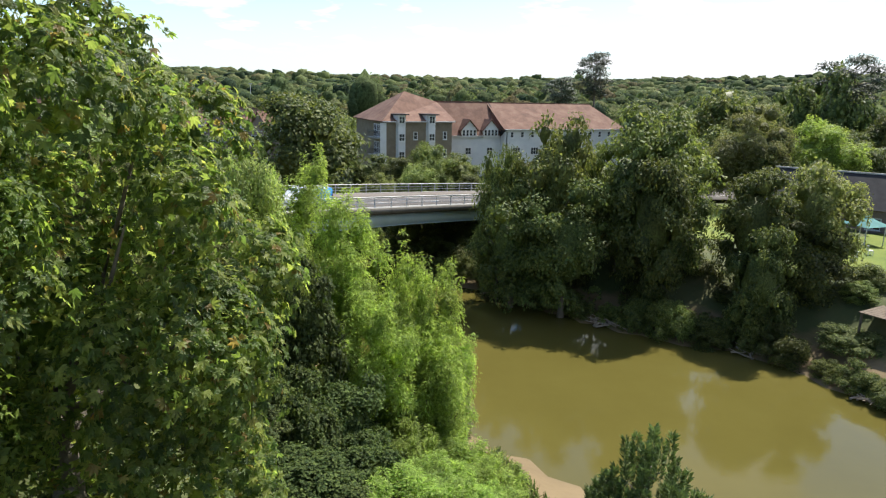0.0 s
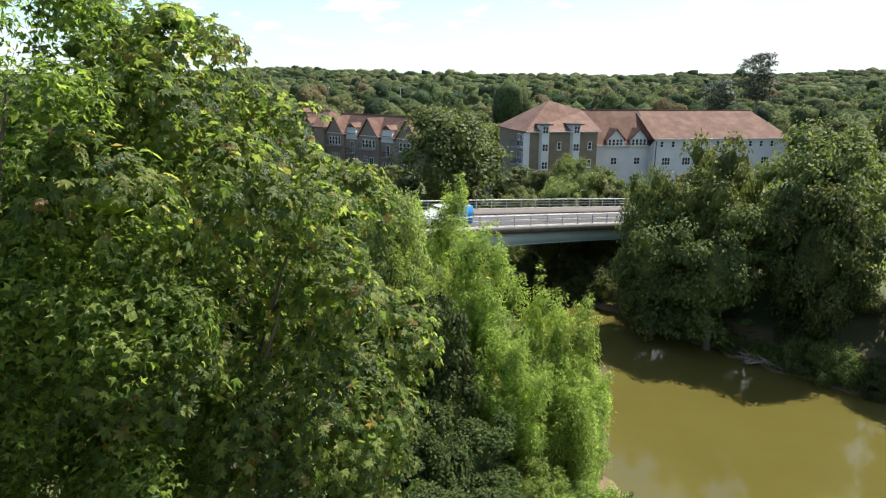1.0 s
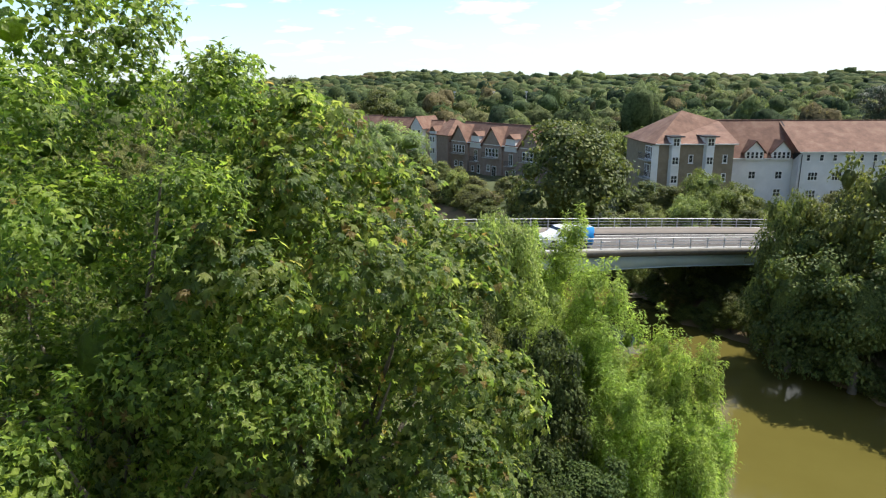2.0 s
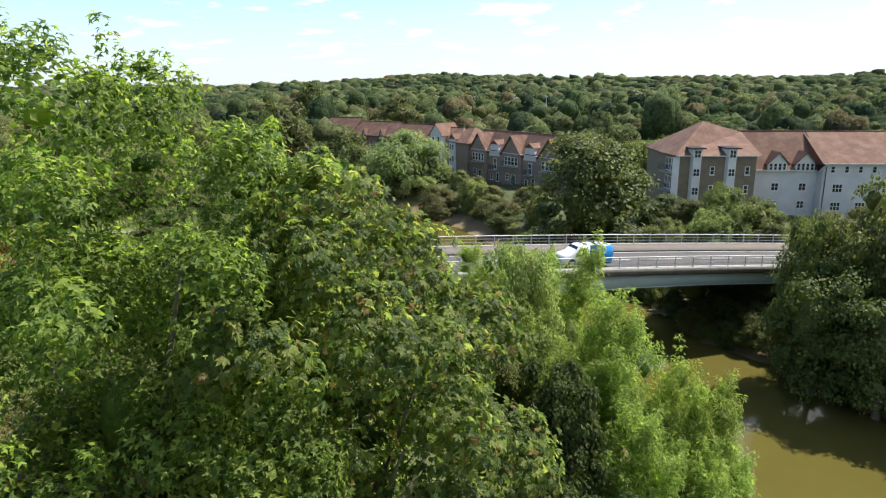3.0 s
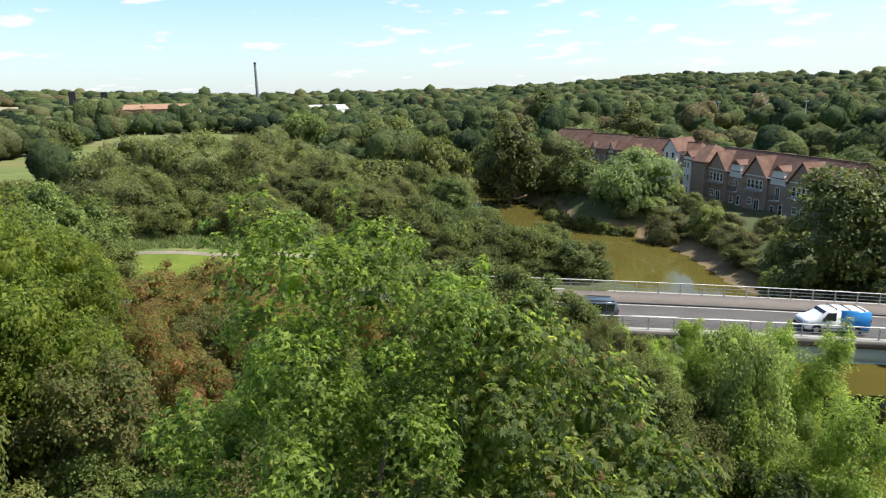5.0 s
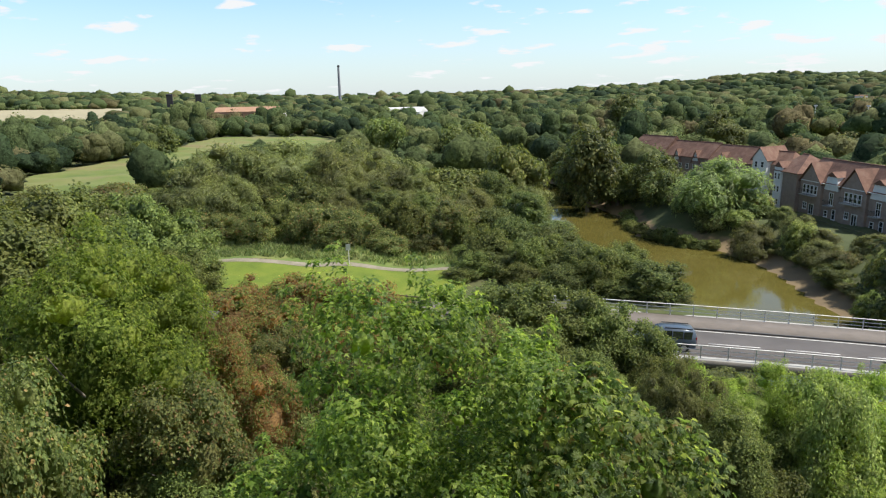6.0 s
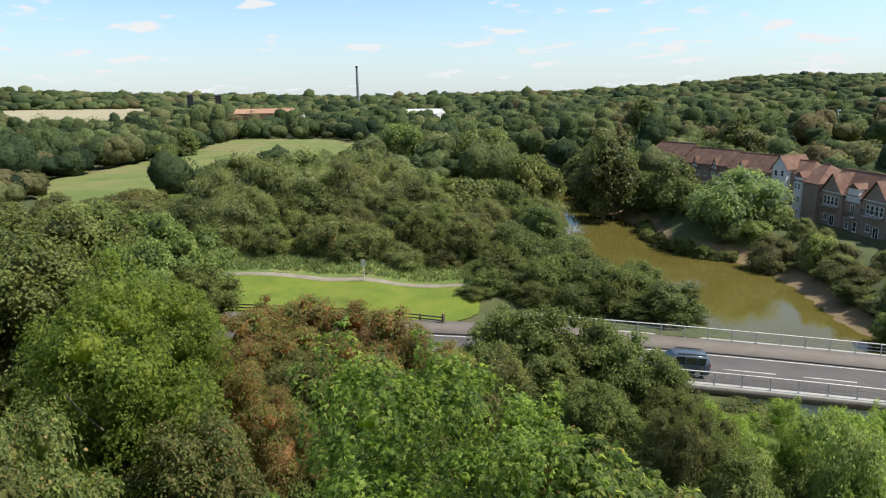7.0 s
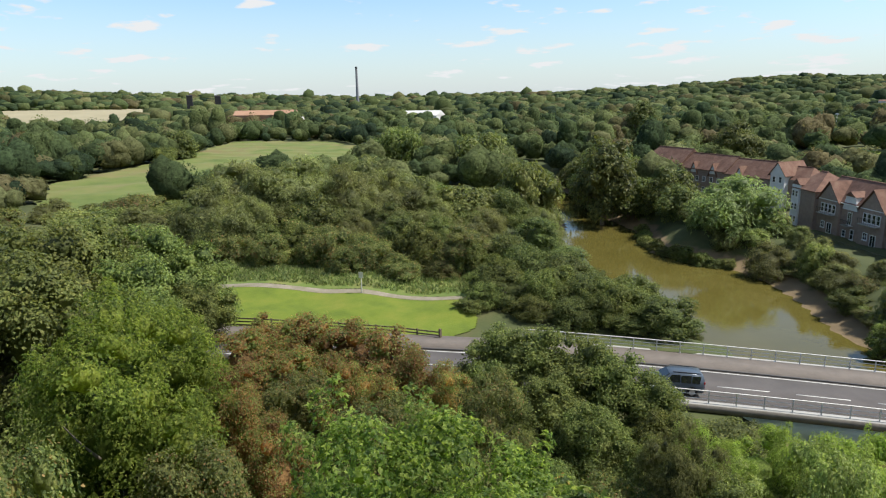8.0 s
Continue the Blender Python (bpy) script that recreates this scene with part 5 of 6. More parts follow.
def shed(x, y, z, w, d, h, turn, wall, roof, label, name="industrial_shed"):
    root = tagged(new(name), label, "building")
    root.matrix_world = pose(x, y, z, 0, 0, turn)
    prism("wall", [(-w / 2, -d / 2), (w / 2, -d / 2), (w / 2, d / 2), (-w / 2, d / 2)], -6, h, wall, root)
    solid("roof", [(-w / 2 - .3, -d / 2 - .3, h), (w / 2 + .3, -d / 2 - .3, h), (w / 2 + .3, d / 2 + .3, h), (-w / 2 - .3, d / 2 + .3, h), (-w / 2 - .3, 0, h + d * 0.18), (w / 2 + .3, 0, h + d * 0.18)],
          [(0, 1, 5, 4), (2, 3, 4, 5), (1, 2, 5), (3, 0, 4), (3, 2, 1, 0)], roof, root)
    return root


ORANGE = varied("orange_brick_works", [(0.25, 0.14, 0.085), (0.32, 0.2, 0.13)], 0.1, 0.9)
PALE = varied("pale_sheeting", [(0.451, 0.451, 0.426), (0.558, 0.558, 0.541)], 0.05, 0.7)
shed(-463, 316, 11, 40, 22, 7.5, 35, PALE, PALE, "long low white industrial shed among trees")
shed(-465, 183, 15, 44, 18, 8.0, 60, ORANGE, ORANGE, "orange-roofed works building among trees")
shed(-452, 196, 13, 18, 12, 6.0, 60, ORANGE, PALE, "orange brick works building among trees")
shed(-870, 240, 30, 7, 7, 10, 70, SLATE, SLATE, "small dark tower block on the horizon", "tower_block")
shed(-858, 272, 30, 7, 7, 9, 70, SLATE, SLATE, "small dark tower block on the horizon", "tower_block")


def garden_house():
    root = tagged(new("bungalow"), "low house with dark slate roof behind the gardens", "house")
    root.matrix_world = pose(50, 79, foot_of(50, 79) - 0.4, 0, 0, -35)
    prism("wall", [(-8, -4), (8, -4), (8, 4), (-8, 4)], 0, 3.2, BROWNBRICK, root)
    solid("roof", [(-8.6, -4.6, 3.2), (8.6, -4.6, 3.2), (8.6, 4.6, 3.2), (-8.6, 4.6, 3.2), (-8.6, 0, 7.0), (8.6, 0, 7.0)], [(0, 1, 5, 4), (2, 3, 4, 5), (1, 2, 5), (3, 0, 4), (3, 2, 1, 0)], SLATE, root)
    bm = bmesh.new(); box(bm, -8.6, 8.6, -0.16, 0.16, 6.92, 7.1); part("ridge_tiles", bm, CONCRETE, root)
    for x in (-5, -1.5, 3):
        window(root, x, -4.03, 0.9, 1.4, 1.3, 2, 2)
    return root


def gazebo(x, y):
    root = tagged(new("gazebo"), "garden gazebo with a teal canvas roof", "gazebo")
    root.matrix_world = pose(x, y, foot_of(x, y), 0, 0, 20)
    for sx in (-1.4, 1.4):
        for sy in (-1.4, 1.4):
            bm = bmesh.new(); box(bm, sx - 0.04, sx + 0.04, sy - 0.04, sy + 0.04, 0, 2.2); part("post", bm, TRIM, root)
    solid("canopy", [(-1.7, -1.7, 2.15), (1.7, -1.7, 2.15), (1.7, 1.7, 2.15), (-1.7, 1.7, 2.15), (-0.3, -0.3, 3.0), (0.3, -0.3, 3.0), (0.3, 0.3, 3.0), (-0.3, 0.3, 3.0)],
          [(0, 1, 5, 4), (1, 2, 6, 5), (2, 3, 7, 6), (3, 0, 4, 7), (4, 5, 6, 7), (3, 2, 1, 0)], TEAL, root)
    solid("vent_cap", [(-0.4, -0.4, 3.05), (0.4, -0.4, 3.05), (0.4, 0.4, 3.05), (-0.4, 0.4, 3.05), (0, 0, 3.4)], [(0, 1, 4), (1, 2, 4), (2, 3, 4), (3, 0, 4), (3, 2, 1, 0)], TEAL, root)
    return root


def garden_chair(x, y, turn):
    root = tagged(new("garden_chair"), "white garden chair on the terrace", "chair", "garden furniture")
    root.matrix_world = pose(x, y, foot_of(x, y) + 0.1, 0, 0, turn)
    bm = bmesh.new(); box(bm, -0.25, 0.25, -0.25, 0.25, 0.42, 0.47, bevel=0.01); part("seat", bm, TRIM, root)
    bm = bmesh.new(); box(bm, -0.25, 0.25, 0.21, 0.26, 0.47, 0.95, bevel=0.01); part("backrest", bm, TRIM, root)
    for sx in (-0.22, 0.22):
        for sy in (-0.22, 0.22):
            bm = bmesh.new(); box(bm, sx - 0.025, sx + 0.025, sy - 0.025, sy + 0.025, 0, 0.42); part("leg", bm, TRIM, root)
    return root


def deck_terrace():
    root = tagged(new("garden_deck"), "weathered timber garden deck above the bank", "deck")
    root.matrix_world = pose(34.6, 45.6, foot_of(34.6, 45.6) + 0.7, 0, 0, -60)
    for i in range(16):
        bm = bmesh.new(); box(bm, -2.4 + 0.3 * i, -2.12 + 0.3 * i, -1.8, 1.8, -0.05, 0.0); part("deck_board", bm, TIMBER, root)
    for sx in (-2.2, 2.2):
        for sy in (-1.7, 1.7):
            bm = bmesh.new(); box(bm, sx - 0.07, sx + 0.07, sy - 0.07, sy + 0.07, -4.0, -0.05); part("support_post", bm, TIMBER, root)
    return root


garden_house()
gazebo(45.5, 68.5)
deck_terrace()
for _x, _y, _t in ((38.6, 61.4, 30), (39.8, 60.6, 140), (39.2, 59.6, 220), (42.2, 62.0, 80)):
    garden_chair(_x, _y, _t)


def flood_pole(x, y, top):
    root = tagged(new("floodlight_pole"), "thin white floodlight pole among distant trees", "pole", "floodlight poles")
    g = foot_of(x, y)
    root.matrix_world = pose(x, y, g)
    bm = bmesh.new(); bmesh.ops.create_cone(bm, cap_ends=True, segments=8, radius1=0.22, radius2=0.14, depth=top - g, matrix=Matrix.Translation((0, 0, (top - g) / 2))); part("pole", bm, TRIM, root)
    bm = bmesh.new(); box(bm, -0.8, 0.8, -0.15, 0.15, top - g - 0.4, top - g + 0.2); part("lamp_head", bm, TRIM, root)


for _p in ((-150, 330, 22), (-144, 346, 22), (-118, 338, 22), (-104, 352, 22)):
    flood_pole(*_p)


def far_house(x, y, z, turn, wall):
    shed(x, y, z, 9, 7, 5.2, turn, wall, TILE, "distant pale house among the trees", "far_house")


for _i, (_x, _y) in enumerate(((-232, 693), (-205, 690), (-70, 640), (-95, 655), (-20, 690), (10, 700), (-180, 610), (-120, 720), (40, 720), (-260, 720))):
    far_house(_x, _y, foot_of(_x, _y) + 4.5, 20 * _i, RENDER if _i % 2 else BROWNBRICK)


# ---- trees ----
def foot(x, y):  # ground height
    return float(land(np.array(x), np.array(y)))


def stand(root, x, y, turn=0.0, scale=(1, 1, 1), sink=0.15):
    root.matrix_basis = pose(x, y, foot(x, y) - sink, 0, 0, turn) @ Matrix.Diagonal((*scale, 1))
    return root


# near trees by the camera
g = foot(-8.7, 13.3)
stand(tree("horse_chestnut", "tall chestnut tree, dark green with browning leaf clusters", "tree", LEAF["chestnut"], 11, 23.7 - g, 5.5, rz=8.8, crown_z=14.9 - g, girth=0.34, limbs=10,
           boughs=70, bough_r=1.3, sprays=1500, per=21, spray_r=0.48, leaf=0.17, shape="palmate", hang=0.28, taper=0.18, ragged=0.24, low=-0.95, flat=0.85, heart=0.15, core=0.22, rise=0.7, fill=0.4, deep_share=0.28, shoots=12, shoot_len=0.6), -8.7, 13.3)
g = foot(-11.9, 9.8)
stand(tree("maple", "tall broad maple with fresh green leaves", "tree", LEAF["maple"], 12, 26.4 - g, 5.2, rz=8.4, crown_z=18.0 - g, girth=0.3, limbs=12,
           boughs=95, bough_r=1.05, sprays=2300, per=22, spray_r=0.45, leaf=0.165, shape="lobed", taper=0.0, ragged=0.17, lobes=26, heart=0.15, low=-0.95, flat=0.9, core=0.2, rise=0.6, hang=0.22, fill=0.6, deep_share=0.3, shoots=45, shoot_len=1.4), -11.9, 9.7)


def young_pine(x, y, top, r, seed):
    """A stem with whorls of side shoots that turn up into stout needle-clad fingers."""
    rng = np.random.default_rng(seed)
    g = foot(x, y)
    h = top - g
    root = tagged(new("young_pine"), "young dark green pine with upright needle-clad shoots", "conifer")
    root.matrix_world = pose(x, y, g - 0.1)
    t = np.linspace(0, 1, 6)
    new("trunk", array_mesh("trunk", *tube_arrays(np.stack([0 * t, 0 * t, h * 0.95 * t], 1), 0.11 * (1.1 - t), 7), BARK, True)).parent = root
    clad = []
    shoots = [(0.0, 0.0, 1.0)]
    for ring in range(9):
        n = 5 + 3 * ring
        for k in range(n):
            shoots.append((2 * math.pi * (k + 0.5 * (ring % 2)) / n + rng.uniform(-0.25, 0.25), min(1.0, 0.2 + 0.12 * ring) * rng.uniform(0.85, 1.1), 0.96 - 0.06 * ring + rng.uniform(-0.03, 0.03)))
    for a, out, up in shoots:
        c = np.array([math.cos(a) * out * r, math.sin(a) * out * r, up * h - 0.55])
        lean = unit(np.array([math.cos(a) * 0.35 * out, math.sin(a) * 0.35 * out, 1.0]))
        if out:
            q = np.linspace(0, 1, 4)[:, None]
            path = np.array([0, 0, c[2] - 0.25 * out * r]) * (1 - q) + c * q
            new("limb", array_mesh("limb", *tube_arrays(path, 0.035 * (1.2 - q[:, 0]), 5), BARK, True)).parent = root
        ln = rng.uniform(0.85, 1.25)
        m = 240
        f = rng.uniform(0, 1, m)
        w = 0.24 * np.sqrt(np.clip(1 - f, 0.03, 1)) * np.minimum(1, 0.35 + 3 * f)
        th = rng.uniform(0, 2 * math.pi, m)
        side = np.stack([np.cos(th), np.sin(th), 0 * th], 1)
        p = c + lean * (f * ln)[:, None] + side * (w * 0.35)[:, None]
        along = unit(side + lean * 1.1 + 0.25 * rng.normal(size=(m, 3)))
        face = unit(np.cross(along, rng.normal(size=(m, 3))))
        clad.append(set_leaves(p, along, face, 0.2 * rng.uniform(0.7, 1.2, m), leaf_shape("narrow")))
    new("crown", array_mesh("crown", *joined(clad), LEAF["conifer"])).parent = root


young_pine(5.75, 15.6, 11.0, 2.3, 13)


# willows on the near shore
def willow(x, y, top, r, seed, sprays=620, label="pale green willow with fine drooping foliage", leaf=0.25, boughs=44):
    g = foot(x, y)
    return stand(tree("willow", label, "tree", LEAF["willow"], seed, top - g, r, rz=(top - g) * 0.54, girth=0.2, limbs=7, group="willows on the near shore",
                      boughs=boughs, bough_r=0.75, sprays=sprays, per=24, spray_r=0.42, leaf=leaf, shape="narrow", hang=0.25, ragged=0.36, low=-0.9, flat=1.5, rise=0.9, core=0.4, cuts=0, shoots=60, shoot_len=1.2, strand=0.5), x, y)


for _row in [(-9.4, 38.6, 16.8, 3.3, 21, 800), (-5.4, 33.4, 15.1, 2.7, 22, 750), (-1.3, 34.4, 11.8, 2.9, 23, 800), (0.6, 35.2, 7.4, 1.8, 24, 400), (-3.4, 30.6, 10.8, 2.8, 25, 700), (-0.5, 31.4, 8.6, 2.5, 27), (-9.4, 33.0, 14.6, 2.6, 28)]:
    willow(*_row)
for _i, (_x, _y, _h) in enumerate([(-1.6, 27.8, 3.6), (0.4, 29.4, 3.0), (-0.2, 25.6, 2.8), (-1.4, 21.6, 2.6), (1.9, 26.8, 2.4), (1.4, 23.4, 2.2)]):
    willow(_x, _y, foot(_x, _y) + _h, 2.3, 41 + _i, 340, boughs=30)

# broadleaved trees and bushes: one of each kind and fineness, repeated at many sizes
KINDS = {
    "a": ("broadleaf_tree", "full dark green broadleaved tree", LEAF["dark"], dict(ragged=0.2)),
    "b": ("broadleaf_tree", "mid-green broadleaved tree with a lobed crown", LEAF["mid"], dict(ragged=0.28)),
    "d": ("alder", "large-leaved deep green tree, chestnut shade painted into its leaves", LEAF["alder"], dict(ragged=0.3)),
    "c": ("broadleaf_tree", "light green broadleaved tree", LEAF["light"], dict(ragged=0.26)),
    "g": ("grey_willow", "grey-green willow with a soft rounded crown", LEAF["grey_willow"], dict(shape="narrow", hang=0.15, ragged=0.2, rise=0.9, strand=0.2)),
    "h": ("hawthorn", "hawthorn scrub turning brown in places", LEAF["hawthorn"], dict(ragged=0.3)),
    "s": ("sumac", "small tree with rusty brown leaves", LEAF["sumac"], dict(ragged=0.26, hang=0.3)),
    "m": ("field_maple", "broad field maple with bright green leaves", LEAF["field_maple"], dict(ragged=0.25, shape="lobed", shoots=30, shoot_len=0.6)),
    "p": ("pale_willow", "large pale green willow with a soft rounded crown", LEAF["pale_willow"], dict(shape="narrow", hang=0.15, ragged=0.12, rise=0.9, strand=0.2)),
    "w": ("weeping_willow", "bright yellow-green weeping willow", LEAF["willow"], dict(shape="narrow", hang=0.3, ragged=0.25, rise=0.8, strand=0.5, shoots=20)),
}
FINENESS = {0: dict(boughs=46, bough_r=1.35, sprays=640, per=17, spray_r=0.55, leaf=0.23, core=0.45), 1: dict(boughs=44, bough_r=1.45, sprays=430, per=14, spray_r=0.68, leaf=0.31, core=0.52), 2: dict(boughs=32, bough_r=1.8, sprays=250, per=12, spray_r=0.85, leaf=0.46, cuts=0, core=0.66)}
FIRST = {}


def grow(key, x, y, top, r, group="", full=False):
    """A tree of that kind whose crown is r in radius and reaches up to height top."""
    name, label, leafmat, extra = KINDS[key]
    g = foot(x, y)
    h = max(top - g, 1.2)
    low = h < 1.75 * r
    far = math.hypot(x, y)
    fine = 0 if far < 42 else 1 if far < 115 else 2
    sort = int(abs(x * 7.3 + y * 3.1)) % 2 if fine else 0
    k = (key, fine, low, sort, full)
    if k not in FIRST:
        opts = dict(low=-0.8)
        opts.update(FINENESS[fine]); opts.update(extra)
        opts["leaf"] *= {"w": 1.2, "d": 1.5, "g": 1.25, "m": 0.8, "s": 0.85, "p": 1.2}.get(key, 1.0)
        opts["per"] = int(opts["per"] * {"m": 1.3, "s": 1.3, "p": 1.9, "w": 1.9, "g": 1.8}.get(key, 1.0))
        FIRST[k] = tree("bush" if low else name, label.replace("tree", "bush") if low else label, "bush" if low else "tree", leafmat, 40 + 7 * fine + sort * 31 + ord(key), 7 if low else 12, 5,
                        rz=4.2 if low else 6.1 if full else 5.5, crown_z=2.8 if low else 5.9 if full else 6.5, girth=0.26, limbs=3 if fine else 5, **opts)
        ob = FIRST[k]
    else:
        ob = copy_thing(FIRST[k], Matrix())
    if group:
        tagged(ob, group=group)
    ob.matrix_basis = pose(x, y, g - 0.15, 0, 0, (x * 37 + y * 91) % 360) @ Matrix.Diagonal((r / 5, r / 5, h / (7 if low else 12), 1))
    return ob


for row in [
    ("a", -18.5, 86.9, 19.8, 9.0), ("b", 5.4, 61.5, 15.4, 3.0), ("b", 10.6, 62, 18.4, 5.2), ("b", 20.0, 60.5, 19.6, 6.4), ("a", 18.6, 56.5, 15.0, 4.0), ("a", 21.5, 58.0, 14.0, 3.6), ("a", 26.8, 54.5, 14.5, 3.7), ("c", 32.6, 55, 15.1, 4.2), ("a", 29.5, 55.5, 11.5, 3.6), ("w", 52.9, 91.9, 17.8, 7.0), ("a", 63.4, 107.7, 25.5, 6.8), ("a", 58.5, 110, 23, 5.4),
    ("b", 53.6, 123.9, 22.2, 7.7), ("g", 42.2, 90.7, 19.5, 6.2), ("c", -3.5, 84.8, 10.9, 2.9), ("g", -8.4, 84.5, 9.8, 3.2),
      ("g", -56.4, 117.5, 6.6, 4.6), ("c", -47.7, 116.5, 8.4, 3.2),
    ("g", -42.0, 111.7, 6.2, 4.1), ("a", -37.5, 105, 5.0, 3.2), ("a", -40.5, 48, 14.2, 2.7), ("a", -37.0, 52.5, 13.4, 2.9), ("b", -44.5, 46, 14.0, 2.8), ("a", -34, 56.5, 11.5, 2.4), ("b", -49.5, 45.8, 13.0, 3.0), ("b", -49.5, 42.5, 12.6, 2.4), ("b", -62, 56, 14.5, 5),
    ("g", -116, 40, 23.0, 9), ("g", -110, 50, 23.5, 8.5), ("g", -104, 60, 23.5, 8.5), ("g", -99, 68, 20, 7), ("b", -90, 73, 17.9, 7.1),
    ("b", -91.9, 90.5, 21, 7.3), ("a", -96, 96, 19, 6), ("a", -57.3, 61, 14.5, 6), ("b", -51, 58, 14.0, 5), ("b", -46, 57, 12.4, 3.2), ("a", -38.9, 57, 11.6, 3.0), 
    ("a", -70, 2, 22, 8), ("m", -32.0, 5.8, 25.4, 5.2), ("m", -35.5, 9.0, 23.6, 4.6),
    ("s", -44.1, 16.4, 17.4, 3.4), ("s", -46.6, 20.0, 17.2, 3.2), ("s", -43.5, 21.4, 17.6, 3.4), ("s", -40.2, 23.2, 17.6, 3.4), ("s", -36.6, 23.8, 17.9, 3.4), ("s", -33.8, 24.6, 17.2, 3.0), ("s", -31.0, 25.4, 16.6, 2.8), ("s", -39.3, 14.2, 17.0, 3.2), ("s", -39.2, 18.2, 17.0, 3.2),
    ("s", -35.2, 19.6, 17.4, 3.2), ("s", -32.4, 20.6, 16.8, 3.0), ("s", -34.0, 12.9, 17.8, 3.0), ("h", -35.4, 16.4, 17.0, 3.0), ("h", -28.6, 17.4, 17.4, 3.0), ("s", -28.5, 12.4, 18.0, 3.0), ("h", -27.0, 8.4, 19.0, 3.2), ("b", -29.5, 21.0, 16.4, 3.0),
    
    ("g", -15.8, 28.7, 17.6, 2.4), ("h", -26.7, 25.0, 17.6, 2.6), 
    ("w", -15.6, 31.5, 16.6, 2.2), ("w", -14.5, 33.6, 16.4, 2.4), ("w", -13.3, 36.2, 16.2, 2.6), ("w", -12.1, 38.8, 15.6, 2.6), ("w", -10.4, 40.6, 15, 2.6), ("h", -20.0, -0.5, 23.4, 3.0), ("h", -23.5, 1.5, 22.4, 3.0), 
    ("a", -197, 266, 30, 8.1), ("a", -125, 224, 23.5, 9.4),
    ("b", -186, 119, 24, 11), ("b", -154, 129, 22.7, 10.6), ("a", -109, 133.7, 23, 9), ("b", -12.6, 27.5, 16.6, 2.7), ("c", -14.5, 30.5, 15.8, 2.6), ("c", -11.2, 34, 17.2, 3.0), ("c", -13.5, 37.5, 13.6, 2.8),
    # bushes under the chestnut, its shade painted into their dark leaf colour
    ("d", -6.9, 28.6, 12.4, 2.6), ("d", -6.6, 24.0, 9.0, 2.6), ("d", -5.0, 20.4, 7.4, 2.4), ("d", -8.4, 21.0, 9.4, 2.6), ("d", -9.2, 26.0, 10.0, 2.6), ("d", -3.4, 18.2, 7.0, 2.2), ("d", -4.2, 26.2, 7.6, 2.4), ("d", -3.2, 23.2, 6.4, 2.2),
    # bushes between the camera's bank and the road
    ("b", -34.3, 32.6, 16.8, 3.2), ("b", -30.9, 33.4, 17.6, 3.6), ("b", -28.0, 34.6, 17.4, 3.4), ("b", -25.2, 35.6, 17.0, 3.2), ("b", -23.0, 36.2, 15.8, 2.8), ("b", -31.4, 29.4, 15.8, 3.0), ("b", -20.8, 34.0, 14.8, 2.8), ("b", -26.6, 30.6, 16.0, 3.2), ("b", -22.6, 30.2, 15.6, 3.0), ("b", -18.6, 30.0, 14.8, 3.0),
    # trees beyond the road, over its far railing
    ("a", -48.6, 47.4, 15.4, 3.6), ("b", -45.8, 50.6, 15.9, 3.8), ("a", -42.2, 52.8, 15.4, 3.6), ("b", -38.9, 54.2, 15.2, 3.6), ("a", -34.4, 54.2, 14.9, 3.4), ("b", -49.4, 44.4, 14.6, 3.0), ("a", -37.2, 51.6, 13.0, 2.8),
    # the grey willow clump behind the long grass
    ("g", -97.5, 30.5, 22.4, 6.5), ("g", -98.0, 37.5, 23.4, 7), ("g", -96.4, 44.2, 23.7, 7), ("g", -93.5, 50.8, 23.4, 7), ("g", -89.2, 56.5, 22.2, 6.5), ("g", -84.6, 60.0, 18.3, 5.5), ("g", -90.5, 32.4, 20.2, 5), ("a", -87.6, 43.2, 20.2, 5), ("g", -84.2, 50.0, 19.2, 5), ("a", -87.0, 36.0, 16.6, 4.4), ("a", -84.0, 41.4, 15.6, 4.4), ("a", -90.4, 29.0, 16, 4.2),
    ("h", -71.3, 39.6, 15.6, 3.6), ("h", -73.3, 44.8, 16.4, 4.4), ("h", -72.2, 50.4, 16.8, 4.6), ("h", -69.1, 54.7, 15.8, 4.4), ("h", -63.7, 55.2, 14.4, 4), ("h", -65.0, 43.4, 14.6, 3.4), ("h", -61.8, 47.6, 14.2, 3.2),
    # dark trees beside the lawn
    ("b", -62.0, 5.6, 23.9, 6), ("b", -66.4, 10.0, 23.5, 6), ("b", -65.6, 14.6, 22.3, 5), ("b", -60.5, 17.4, 20.8, 4.4), ("b", -51.8, 3.8, 23.7, 5.5), ("b", -55.8, 11.0, 21.5, 5), ("b", -56.2, 17.0, 18.1, 3.6), ("b", -52.0, 12.2, 19.0, 4),
]:
    grow(*row)
